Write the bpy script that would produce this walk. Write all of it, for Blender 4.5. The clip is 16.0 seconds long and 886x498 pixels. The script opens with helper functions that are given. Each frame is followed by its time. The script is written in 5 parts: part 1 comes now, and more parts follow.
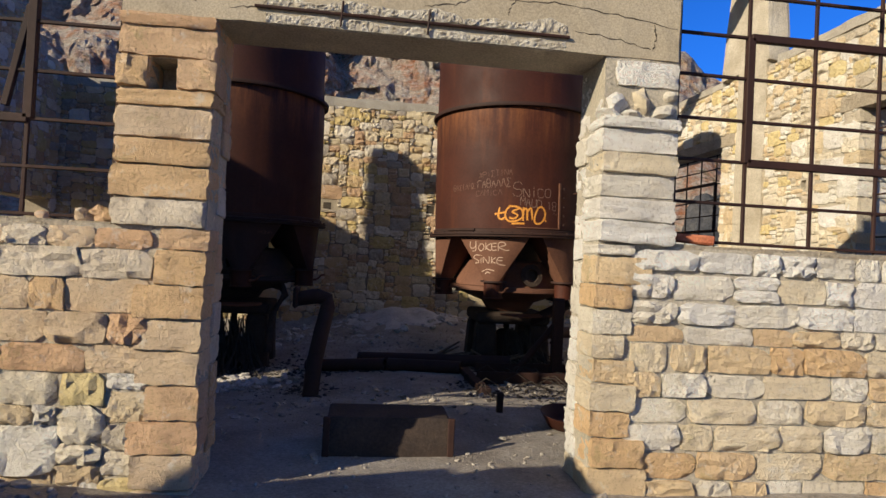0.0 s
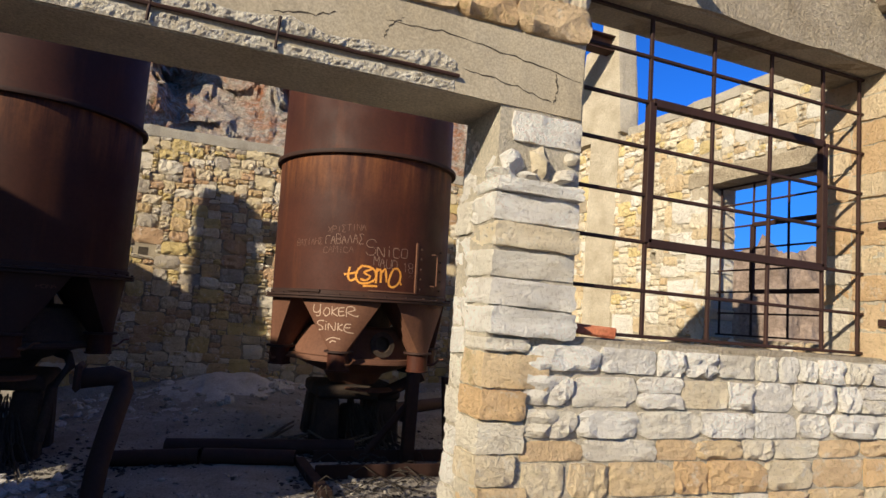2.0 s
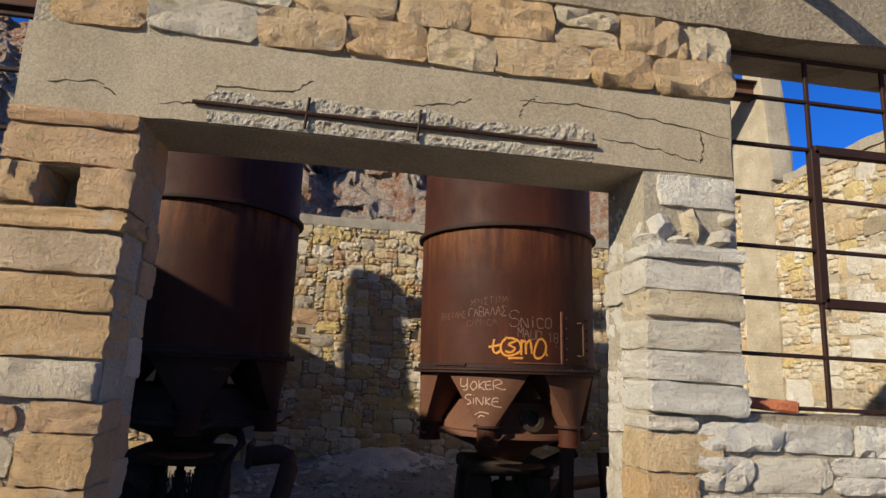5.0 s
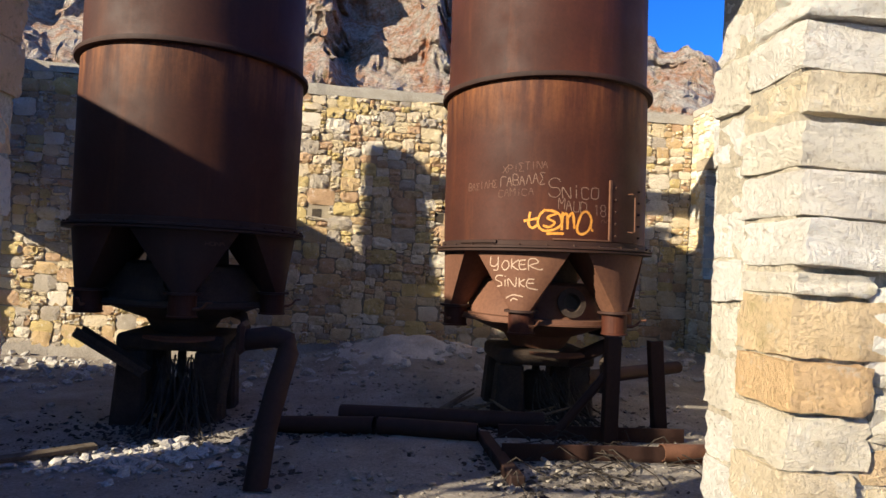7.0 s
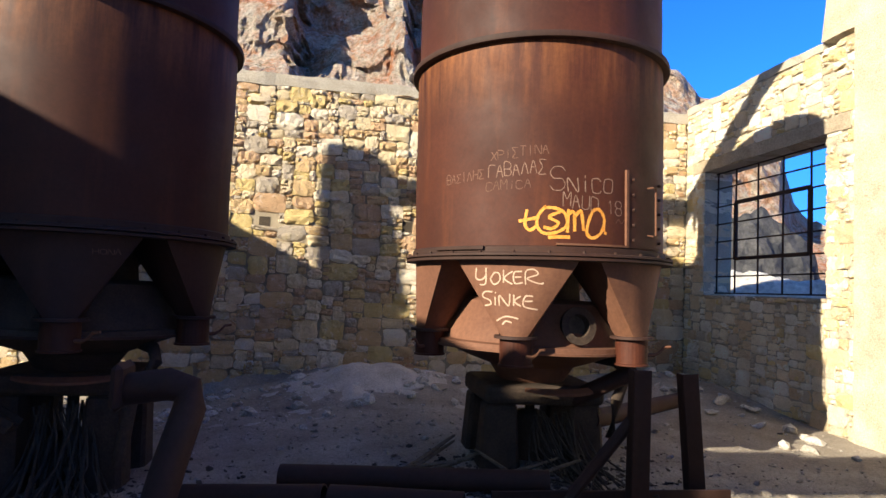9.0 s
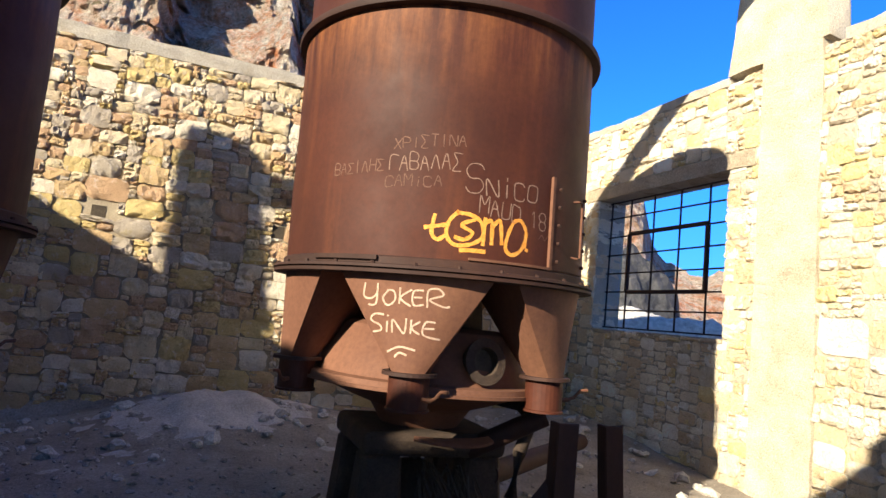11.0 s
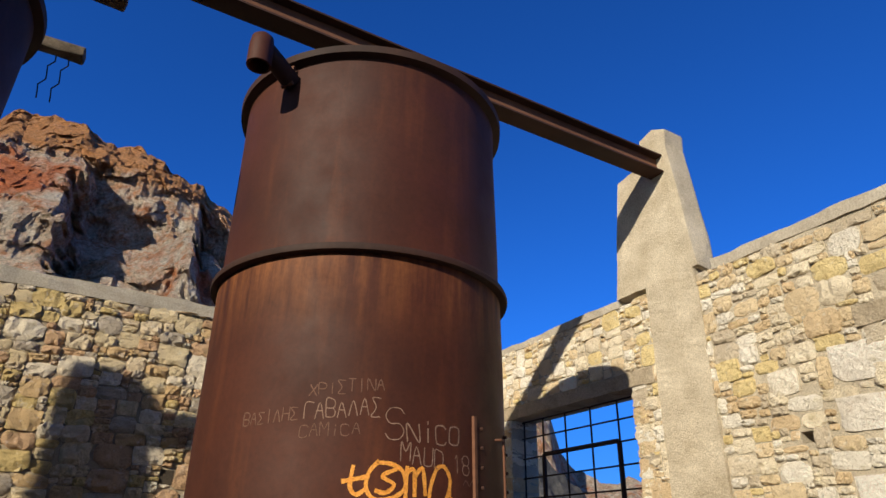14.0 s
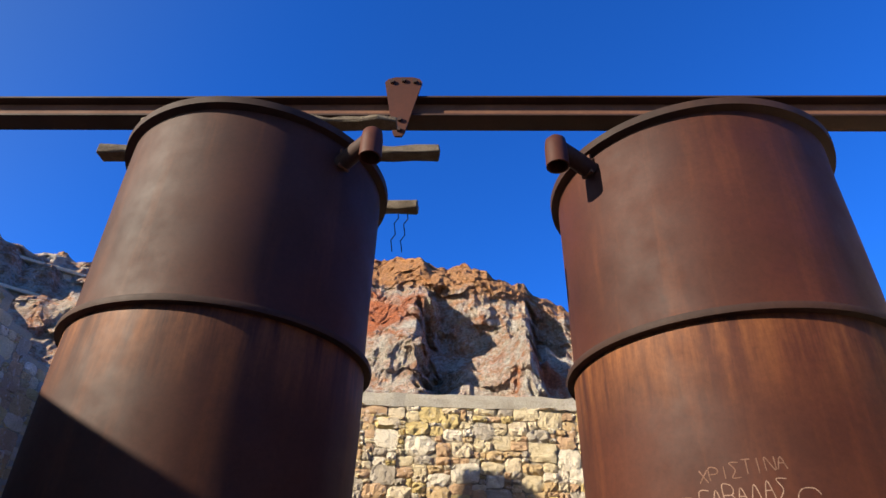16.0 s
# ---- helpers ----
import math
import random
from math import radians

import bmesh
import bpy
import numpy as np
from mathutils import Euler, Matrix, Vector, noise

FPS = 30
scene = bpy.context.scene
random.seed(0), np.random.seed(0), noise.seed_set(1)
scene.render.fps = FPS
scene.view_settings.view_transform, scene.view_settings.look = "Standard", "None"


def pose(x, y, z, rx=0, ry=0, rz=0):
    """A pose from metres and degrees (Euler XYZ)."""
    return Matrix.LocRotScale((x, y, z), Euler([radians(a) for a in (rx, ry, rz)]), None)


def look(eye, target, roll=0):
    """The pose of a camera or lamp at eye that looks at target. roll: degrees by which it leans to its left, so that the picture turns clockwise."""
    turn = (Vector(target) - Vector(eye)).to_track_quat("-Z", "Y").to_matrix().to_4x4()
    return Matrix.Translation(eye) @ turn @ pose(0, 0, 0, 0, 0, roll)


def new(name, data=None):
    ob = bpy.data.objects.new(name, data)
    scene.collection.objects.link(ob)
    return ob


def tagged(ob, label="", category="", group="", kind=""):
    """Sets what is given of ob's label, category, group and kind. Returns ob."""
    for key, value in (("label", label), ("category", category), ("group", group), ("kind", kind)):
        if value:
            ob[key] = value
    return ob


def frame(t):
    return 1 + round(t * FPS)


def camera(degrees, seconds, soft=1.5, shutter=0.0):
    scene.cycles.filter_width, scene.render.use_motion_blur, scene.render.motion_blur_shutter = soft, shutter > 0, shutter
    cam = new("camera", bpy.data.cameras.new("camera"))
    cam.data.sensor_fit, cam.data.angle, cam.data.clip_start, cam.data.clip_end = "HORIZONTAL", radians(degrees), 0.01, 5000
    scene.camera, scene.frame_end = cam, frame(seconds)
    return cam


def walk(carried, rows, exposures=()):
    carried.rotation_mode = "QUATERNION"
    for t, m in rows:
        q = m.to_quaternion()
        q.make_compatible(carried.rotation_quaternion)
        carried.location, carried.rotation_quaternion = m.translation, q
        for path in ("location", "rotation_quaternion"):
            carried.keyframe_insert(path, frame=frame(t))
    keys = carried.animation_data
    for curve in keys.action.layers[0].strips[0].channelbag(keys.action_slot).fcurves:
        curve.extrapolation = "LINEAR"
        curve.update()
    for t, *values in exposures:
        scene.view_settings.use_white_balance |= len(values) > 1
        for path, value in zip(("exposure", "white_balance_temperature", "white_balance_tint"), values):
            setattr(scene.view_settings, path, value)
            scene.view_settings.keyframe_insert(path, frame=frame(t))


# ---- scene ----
cam = camera(70.8, 16.0)
PATH = [
    (0, (-0.001, -0.063, 1.518), (0.25, 1.921, 1.546), 2.9),
    (0.5, (-0.016, 0.297, 1.516), (0.26, 2.278, 1.54), 1.1),
    (1, (0.099, 0.73, 1.555), (0.472, 2.694, 1.622), 3.2),
    (1.5, (0.117, 0.903, 1.675), (0.613, 2.839, 1.76), 4.2),
    (2, (0.101, 0.963, 1.754), (0.827, 2.814, 1.967), 4.4),
    (2.5, (0.132, 0.943, 1.802), (1.042, 2.69, 2.151), 4.7),
    (3, (0.195, 0.896, 1.826), (1.279, 2.522, 2.251), 4.1),
    (3.5, (0.219, 0.875, 1.827), (1.352, 2.456, 2.291), 2.9),
    (4, (0.151, 0.909, 1.813), (1.013, 2.655, 2.27), 2.8),
    (4.5, (0.084, 0.954, 1.828), (0.602, 2.829, 2.293), 2.5),
    (5, (0.061, 0.976, 1.802), (0.344, 2.916, 2.199), 2.9),
    (5.2, (0.093, 0.997, 1.776), (0.311, 2.958, 2.101), 2.8),
    (7.3, (0.298, 2.396, 1.582), (0.507, 4.384, 1.643), 3.1),
    (7.5, (0.319, 2.554, 1.567), (0.512, 4.544, 1.625), 3.0),
    (8, (0.332, 3.006, 1.571), (0.583, 4.986, 1.705), 2.8),
    (8.2, (0.345, 3.141, 1.583), (0.622, 5.118, 1.707), 2.7),
    (10.3, (0.421, 4.506, 1.564), (0.843, 6.449, 1.781), 4.2),
    (10.5, (0.434, 4.614, 1.557), (0.916, 6.54, 1.799), 4.2),
    (11, (0.51, 4.801, 1.585), (1.214, 6.66, 1.81), 5.8),
    (11.5, (0.475, 4.858, 1.609), (1.477, 6.571, 1.856), 4.5),
    (12, (0.4, 4.905, 1.638), (1.473, 6.561, 1.96), 3.5),
    (12.5, (0.381, 4.9, 1.685), (1.436, 6.537, 2.138), 2.7),
    (13, (0.396, 4.894, 1.718), (1.422, 6.502, 2.316), 1.9),
    (13.5, (0.405, 4.871, 1.766), (1.37, 6.466, 2.49), 1.6),
    (14, (0.382, 4.831, 1.798), (1.247, 6.407, 2.676), 1.6),
    (14.5, (0.365, 4.816, 1.815), (1.089, 6.421, 2.762), 1.1),
    (15, (0.336, 4.817, 1.831), (0.809, 6.457, 2.873), 0.5),
    (15.5, (0.309, 4.805, 1.835), (0.511, 6.476, 2.915), 1.2),
    (16, (0.251, 4.807, 1.844), (0.136, 6.5, 2.902), 2.8),
]
EXPOSURES = [(0.0, 0.30), (1.0, 0.48), (2.5, 0.30), (3.5, 0.12), (4.5, 0.0), (5.2, 0.15), (7.3, 1.05), (8.2, 1.15), (10.5, 1.50), (11.0, 1.35), (12.0, 0.65), (13.0, 0.38), (14.5, 0.2), (15.2, 0.4), (16.0, 1.0)]

walk(cam, [(t, look(eye, target, roll)) for t, eye, target, roll in PATH], EXPOSURES)

# ---- sun and sky ----
SUN_AZ, SUN_RISE = radians(30), 0.42          # the way the light travels in plan; its fall per metre
sun_way = Vector((math.cos(SUN_AZ), math.sin(SUN_AZ), -SUN_RISE)).normalized()
world = bpy.data.worlds.new("sky")
world.use_nodes = True
scene.world = world
wt = world.node_tree
sky = wt.nodes.new("ShaderNodeTexSky")
sky.sky_type, sky.sun_disc = 'NISHITA', False
sky.sun_elevation = math.atan(SUN_RISE)
sky.sun_rotation = math.atan2(-sun_way.x, -sun_way.y)
sky.air_density, sky.dust_density, sky.ozone_density, sky.altitude = 0.7, 0.0, 3.0, 300
wt.nodes["Background"].inputs[1].default_value = 0.098
deep = wt.nodes.new("ShaderNodeMix")          # the clear polarised blue of the air here
deep.data_type, deep.blend_type = 'RGBA', 'MULTIPLY'
deep.inputs[0].default_value = 1.0
heading = wt.nodes.new("ShaderNodeTexCoord")
toward = wt.nodes.new("ShaderNodeVectorMath")  # 1 at the sun, -1 opposite
toward.operation = 'DOT_PRODUCT'
toward.inputs[1].default_value = -sun_way
wt.links.new(heading.outputs["Generated"], toward.inputs[0])
glow = wt.nodes.new("ShaderNodeMapRange")
glow.interpolation_type = 'SMOOTHSTEP'
glow.inputs[1].default_value, glow.inputs[2].default_value = 0.18, 0.95
wt.links.new(toward.outputs["Value"], glow.inputs[0])
air = wt.nodes.new("ShaderNodeMix")            # whiter haze round the sun
air.data_type = 'RGBA'
air.inputs[7].default_value = (1.0, 0.92, 0.78, 1)
rise_of = wt.nodes.new("ShaderNodeSeparateXYZ")
wt.links.new(heading.outputs["Generated"], rise_of.inputs[0])
lift = wt.nodes.new("ShaderNodeMapRange")
lift.interpolation_type = 'SMOOTHSTEP'
lift.inputs[1].default_value, lift.inputs[2].default_value = -0.02, 0.34
wt.links.new(rise_of.outputs[2], lift.inputs[0])
blue = wt.nodes.new("ShaderNodeMix")           # duller towards the sea's horizon
blue.data_type = 'RGBA'
blue.inputs[6].default_value, blue.inputs[7].default_value = (0.14, 0.36, 0.72, 1), (0.17, 0.76, 1.72, 1)
wt.links.new(lift.outputs[0], blue.inputs[0])
wt.links.new(blue.outputs[2], air.inputs[6])
wt.links.new(glow.outputs[0], air.inputs[0])
wt.links.new(air.outputs[2], deep.inputs[7])
wt.links.new(sky.outputs[0], deep.inputs[6])
wt.links.new(deep.outputs[2], wt.nodes["Background"].inputs[0])
sun = new("sun", bpy.data.lights.new("sun", "SUN"))
sun.data.energy, sun.data.angle, sun.data.color = 5.0, radians(0.53), (1.0, 0.90, 0.71)
sun.matrix_world = look((-20, -12, 15), Vector((-20, -12, 15)) + sun_way)


# ---- materials ----
def material(name, rough=0.9, metal=0.0):
    m = bpy.data.materials.new(name)
    m.use_nodes = True
    b = m.node_tree.nodes["Principled BSDF"]
    b.inputs["Roughness"].default_value, b.inputs["Metallic"].default_value = rough, metal
    b.inputs["Specular IOR Level"].default_value = 0.25
    return m, m.node_tree, b


def node(t, kind, **values):
    n = t.nodes.new(kind)
    for k, v in values.items():
        n.inputs[k.replace("_", " ")].default_value = v
    return n


def coords(t, scale=(1, 1, 1)):
    g, m = t.nodes.new("ShaderNodeNewGeometry"), t.nodes.new("ShaderNodeMapping")
    m.inputs["Scale"].default_value = scale
    t.links.new(g.outputs["Position"], m.inputs["Vector"])
    return m.outputs[0]


def noisy(t, scale, detail=6.0, rough=0.6, at=None, distort=0.0):
    n = node(t, "ShaderNodeTexNoise", Scale=scale, Detail=detail, Roughness=rough, Distortion=distort)
    t.links.new(at if at is not None else coords(t), n.inputs["Vector"])
    return n.outputs["Fac"]


def ramp(t, fac, stops, smooth="LINEAR"):
    r = t.nodes.new("ShaderNodeValToRGB")
    r.color_ramp.interpolation = smooth
    for i, (p, c) in enumerate(stops):
        e = r.color_ramp.elements[i] if i < 2 else r.color_ramp.elements.new(p)
        e.position, e.color = p, (*c, 1) if len(c) == 3 else c
    t.links.new(fac, r.inputs[0])
    return r.outputs[0]


def mixed(t, fac, a, b, way="MIX"):
    m = t.nodes.new("ShaderNodeMix")
    m.data_type, m.blend_type = 'RGBA', way
    for v, i in ((fac, 0), (a, 6), (b, 7)):
        if isinstance(v, (int, float)):
            m.inputs[i].default_value = v
        elif isinstance(v, tuple):
            m.inputs[i].default_value = (*v, 1)
        else:
            t.links.new(v, m.inputs[i])
    return m.outputs[2]


def bumped(t, b, height, strength=0.5, distance=0.02):
    n = node(t, "ShaderNodeBump", Strength=strength, Distance=distance)
    t.links.new(height, n.inputs["Height"])
    t.links.new(n.outputs[0], b.inputs["Normal"])


def random_value(t, per_island):
    if per_island:
        return t.nodes.new("ShaderNodeNewGeometry").outputs["Random Per Island"]
    return t.nodes.new("ShaderNodeObjectInfo").outputs["Random"]


def stone_material(name, palette, per_island, lichen):
    m, t, b = material(name, 0.92)
    base = ramp(t, random_value(t, per_island), palette, "CONSTANT")
    warm = ramp(t, noisy(t, 2.3, 3), [(0.35, (0.90, 0.84, 0.76)), (0.65, (1.08, 1.04, 0.97))])
    c = mixed(t, 1.0, base, warm, "MULTIPLY")
    c = mixed(t, ramp(t, noisy(t, 9, 8, 0.7), [(0.56, (0, 0, 0)), (0.66, (0.45, 0.45, 0.45))]), c, (0.84, 0.80, 0.73))
    c = mixed(t, ramp(t, noisy(t, 5.5, 6, 0.65), [(0.58, (0, 0, 0)), (0.72, (0.5, 0.5, 0.5))]), c, lichen)
    stain = ramp(t, noisy(t, 14, 6, 0.7, distort=1.2), [(0.30, (0.60, 0.48, 0.36)), (0.40, (1.0, 1.0, 1.0))])
    c = mixed(t, 0.55, c, stain, "MULTIPLY")
    grain = noisy(t, 48, 8, 0.75)
    c = mixed(t, 1.0, c, ramp(t, grain, [(0.30, (0.70, 0.64, 0.57)), (0.48, (1.09, 1.08, 1.07))]), "MULTIPLY")
    t.links.new(c, b.inputs["Base Color"])
    chisel = mixed(t, 0.5, noisy(t, 26, 8, 0.75, distort=0.8), noisy(t, 11, 6, 0.7))
    bumped(t, b, mixed(t, 0.35, chisel, grain), 1.0, 0.11)
    return m


ASHLAR = [(0.0, (0.84, 0.66, 0.43)), (0.15, (0.88, 0.81, 0.68)), (0.30, (0.82, 0.58, 0.34)), (0.42, (0.90, 0.86, 0.78)),
          (0.56, (0.86, 0.75, 0.57)), (0.68, (0.82, 0.62, 0.40)), (0.80, (0.89, 0.83, 0.71)), (0.92, (0.84, 0.69, 0.48))]
ORANGE = [(0.0, (0.80, 0.57, 0.37)), (0.25, (0.78, 0.53, 0.34)), (0.45, (0.82, 0.65, 0.46)), (0.65, (0.80, 0.57, 0.34)), (0.8, (0.85, 0.76, 0.63)), (0.9, (0.78, 0.62, 0.45))]
TAN = [(0.0, (0.80, 0.61, 0.40)), (0.25, (0.83, 0.68, 0.48)), (0.45, (0.78, 0.56, 0.34)), (0.62, (0.84, 0.74, 0.58)), (0.78, (0.78, 0.60, 0.40)), (0.92, (0.84, 0.78, 0.68))]
PALE = [(0.0, (0.94, 0.92, 0.88)), (0.38, (0.88, 0.78, 0.60)), (0.5, (0.94, 0.93, 0.90)), (0.8, (0.91, 0.87, 0.78))]
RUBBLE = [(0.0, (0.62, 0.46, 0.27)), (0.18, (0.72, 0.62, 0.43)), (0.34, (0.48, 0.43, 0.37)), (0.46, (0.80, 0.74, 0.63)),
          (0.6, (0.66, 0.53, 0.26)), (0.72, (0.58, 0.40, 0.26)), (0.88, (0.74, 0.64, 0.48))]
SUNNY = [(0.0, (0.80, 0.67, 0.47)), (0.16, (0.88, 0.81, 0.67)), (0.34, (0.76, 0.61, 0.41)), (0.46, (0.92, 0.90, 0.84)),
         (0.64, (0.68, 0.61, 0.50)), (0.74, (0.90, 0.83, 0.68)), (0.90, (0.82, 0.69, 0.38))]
LICHEN = {"pale": (0.86, 0.79, 0.66)}
STONE = {k: (stone_material("stone_" + k, p, False, LICHEN.get(k, (0.45, 0.36, 0.14))), stone_material("stones_" + k, p, True, LICHEN.get(k, (0.45, 0.36, 0.14))))
         for k, p in (("ashlar", ASHLAR), ("orange", ORANGE), ("tan", TAN), ("pale", PALE), ("rubble", RUBBLE), ("sunny", SUNNY))}


def earthy(name, dark, light, scale=3.0, grit=60, strength=0.6, rough=0.95, distance=0.02):
    m, t, b = material(name, rough)
    c = ramp(t, noisy(t, scale, 7, 0.65), [(0.3, dark), (0.7, light)])
    fine = noisy(t, grit, 6, 0.7)
    c = mixed(t, 1.0, c, ramp(t, fine, [(0.3, (0.6, 0.6, 0.6)), (0.65, (1.12, 1.12, 1.12))]), "MULTIPLY")
    t.links.new(c, b.inputs["Base Color"])
    bumped(t, b, mixed(t, 0.5, noisy(t, scale * 5, 6, 0.7), fine), strength, distance)
    return m


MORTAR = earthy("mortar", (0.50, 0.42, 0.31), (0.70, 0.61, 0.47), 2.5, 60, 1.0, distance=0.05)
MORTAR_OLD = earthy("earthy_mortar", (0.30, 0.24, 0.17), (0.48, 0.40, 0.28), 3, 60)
CONCRETE = earthy("smooth_concrete", (0.41, 0.33, 0.22), (0.54, 0.45, 0.32), 1.3, 90, 0.25)
AGGREGATE = earthy("broken_aggregate", (0.52, 0.43, 0.31), (0.84, 0.76, 0.62), 16, 55, 1.0, distance=0.04)
BAND = earthy("rough_concrete", (0.40, 0.32, 0.22), (0.58, 0.48, 0.35), 4, 42, 1.0, distance=0.06)
COPING = earthy("weathered_coping", (0.36, 0.31, 0.24), (0.50, 0.45, 0.37), 3, 50, 0.7)
PLASTER = earthy("worn_plaster", (0.46, 0.38, 0.27), (0.70, 0.61, 0.47), 2.2, 60, 0.9, distance=0.04)
# dark of the cracks, also painted on holes as their shade
CRACK_HOLE_SHADE = earthy("crack", (0.05, 0.04, 0.03), (0.09, 0.07, 0.05), 8, 60, 0.3)
DUST = earthy("dusty_gravel_ground", (0.235, 0.195, 0.155), (0.45, 0.395, 0.325), 1.4, 38, 0.9, distance=0.05)
ASH = earthy("pale_ash", (0.42, 0.37, 0.31), (0.64, 0.58, 0.51), 2.2, 45, 0.6, distance=0.03)
RUBBLE_PALE = earthy("pale_rubble", (0.38, 0.34, 0.29), (0.66, 0.61, 0.54), 5, 40, 0.8)
RUBBLE_GREY = earthy("grey_rubble", (0.22, 0.185, 0.15), (0.50, 0.44, 0.36), 5, 40, 0.8)
BRICK_RED = earthy("red_brick", (0.42, 0.12, 0.06), (0.60, 0.22, 0.11), 12, 60, 0.6)
WOOD = earthy("grey_weathered_wood", (0.10, 0.075, 0.05), (0.22, 0.17, 0.12), 9, 70, 0.9)
# also on the left machine's pan, where it paints in the shade
DARK_IRON = earthy("dark_iron", (0.035, 0.025, 0.02), (0.075, 0.05, 0.035), 5, 50, 0.5, 0.8)
WIRE = earthy("burnt_wire", (0.03, 0.025, 0.02), (0.08, 0.06, 0.045), 8, 60, 0.4, 0.8)
CHALK = earthy("chalk_mark", (0.42, 0.27, 0.19), (0.60, 0.44, 0.33), 24, 90, 0.1)
PALE_SCRATCH = earthy("pale_scratch", (0.20, 0.115, 0.08), (0.34, 0.22, 0.17), 30, 90, 0.1)
SCRATCH = earthy("faint_scratch", (0.12, 0.06, 0.04), (0.20, 0.11, 0.08), 30, 90, 0.1)
WHITE_BANK = earthy("white_rock", (0.58, 0.54, 0.47), (0.80, 0.77, 0.70), 0.6, 6, 1.0, distance=0.2)
# near-black, so that the cliff's shade is in the rock's colour
SHADED_CLIFF = earthy("shaded_cliff", (0.035, 0.038, 0.045), (0.11, 0.105, 0.105), 1.2, 9, 1.0, distance=0.15)
BROWN_ROCK = earthy("brown_rock", (0.20, 0.14, 0.105), (0.44, 0.33, 0.26), 1.2, 9, 1.0, distance=0.15)
SPRAY = earthy("orange_spray_paint", (0.72, 0.27, 0.035), (0.84, 0.38, 0.08), 20, 80, 0.1, 0.6)


def rust_material(name, dark, light, streak, rough=0.62, stains=()):
    m, t, b = material(name, rough)
    c = ramp(t, noisy(t, 1.1, 5, 0.55), [(0.3, dark), (0.72, light)])
    runs = noisy(t, 4.5, 6, 0.6, coords(t, (1, 1, 0.09)))
    c = mixed(t, ramp(t, runs, [(0.54, (0, 0, 0)), (0.80, (0.38, 0.38, 0.38))]), c, streak)
    for low, high in stains:                   # rust runs below a seam
        at = t.nodes.new("ShaderNodeSeparateXYZ")
        t.links.new(coords(t), at.inputs[0])
        fall = t.nodes.new("ShaderNodeMapRange")
        fall.inputs[1].default_value, fall.inputs[2].default_value = low, high
        t.links.new(at.outputs[2], fall.inputs[0])
        over = t.nodes.new("ShaderNodeMath")
        over.operation = 'LESS_THAN'
        over.inputs[1].default_value = high
        t.links.new(at.outputs[2], over.inputs[0])
        both = t.nodes.new("ShaderNodeMath")
        both.operation = 'MULTIPLY'
        t.links.new(fall.outputs[0], both.inputs[0])
        t.links.new(over.outputs[0], both.inputs[1])
        amount = mixed(t, 1.0, both.outputs[0], ramp(t, noisy(t, 7, 6, 0.65, coords(t, (1, 1, 0.12))), [(0.40, (0, 0, 0)), (0.70, (0.9, 0.9, 0.9))]), "MULTIPLY")
        c = mixed(t, amount, c, (0.24, 0.085, 0.026))
    spots = noisy(t, 26, 8, 0.7)
    c = mixed(t, 1.0, c, ramp(t, spots, [(0.30, (0.80, 0.78, 0.77)), (0.6, (1.06, 1.05, 1.04))]), "MULTIPLY")
    t.links.new(c, b.inputs["Base Color"])
    r = ramp(t, noisy(t, 3, 5), [(0.3, (rough - 0.04,) * 3), (0.7, (rough + 0.10,) * 3)])
    t.links.new(r, b.inputs["Roughness"])
    b.inputs["Specular IOR Level"].default_value = 0.28
    bumped(t, b, mixed(t, 0.5, spots, noisy(t, 140, 4)), 0.10, 0.008)
    return m


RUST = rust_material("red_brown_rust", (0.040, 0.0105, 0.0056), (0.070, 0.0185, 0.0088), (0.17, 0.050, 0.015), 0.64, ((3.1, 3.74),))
# the same rust, darkened for the tank that stands in shade
RUST_SHADED = rust_material("shaded_rust", (0.034, 0.0095, 0.0055), (0.062, 0.018, 0.0085), (0.15, 0.046, 0.014), 0.64, ((3.1, 3.74),))
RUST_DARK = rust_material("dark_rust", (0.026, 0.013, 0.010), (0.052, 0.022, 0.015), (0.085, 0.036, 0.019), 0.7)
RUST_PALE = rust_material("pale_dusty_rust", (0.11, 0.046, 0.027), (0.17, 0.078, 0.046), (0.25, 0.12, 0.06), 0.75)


# ---- small builders ----
def mesh_of(bm, name, mat, smooth=False):
    me = bpy.data.meshes.new(name)
    bm.normal_update()
    bm.to_mesh(me)
    bm.free()
    me.materials.append(mat)
    if smooth:
        me.polygons.foreach_set("use_smooth", [True] * len(me.polygons))
    return me


def part(name, bm, mat, parent=None, label="", smooth=False, sharp=None):
    ob = new(name, bm if isinstance(bm, bpy.types.Mesh) else mesh_of(bm, name, mat, smooth))
    if sharp and not isinstance(bm, bpy.types.Mesh):
        ob.data.set_sharp_from_angle(angle=radians(sharp))
    ob.parent = parent
    return tagged(ob, label)


def thing(name, at, label, category, group=""):
    ob = new(name)
    ob.location = at
    ob.empty_display_size = 0.1
    return tagged(ob, label, category, group)


def box(bm, lo, hi, m=None, bevel=0.0):
    c = [(a + b) / 2 for a, b in zip(lo, hi)]
    s = [abs(b - a) for a, b in zip(lo, hi)]
    made = bmesh.ops.create_cube(bm, size=1, matrix=(m or Matrix()) @ Matrix.LocRotScale(c, None, s))
    if bevel:
        es = {e for v in made["verts"] for e in v.link_edges}
        bmesh.ops.bevel(bm, geom=list(es), offset=bevel, segments=1, affect='EDGES', profile=0.5)
    return bm


def boxed(lo, hi, m=None, bevel=0.0):
    return box(bmesh.new(), lo, hi, m, bevel)


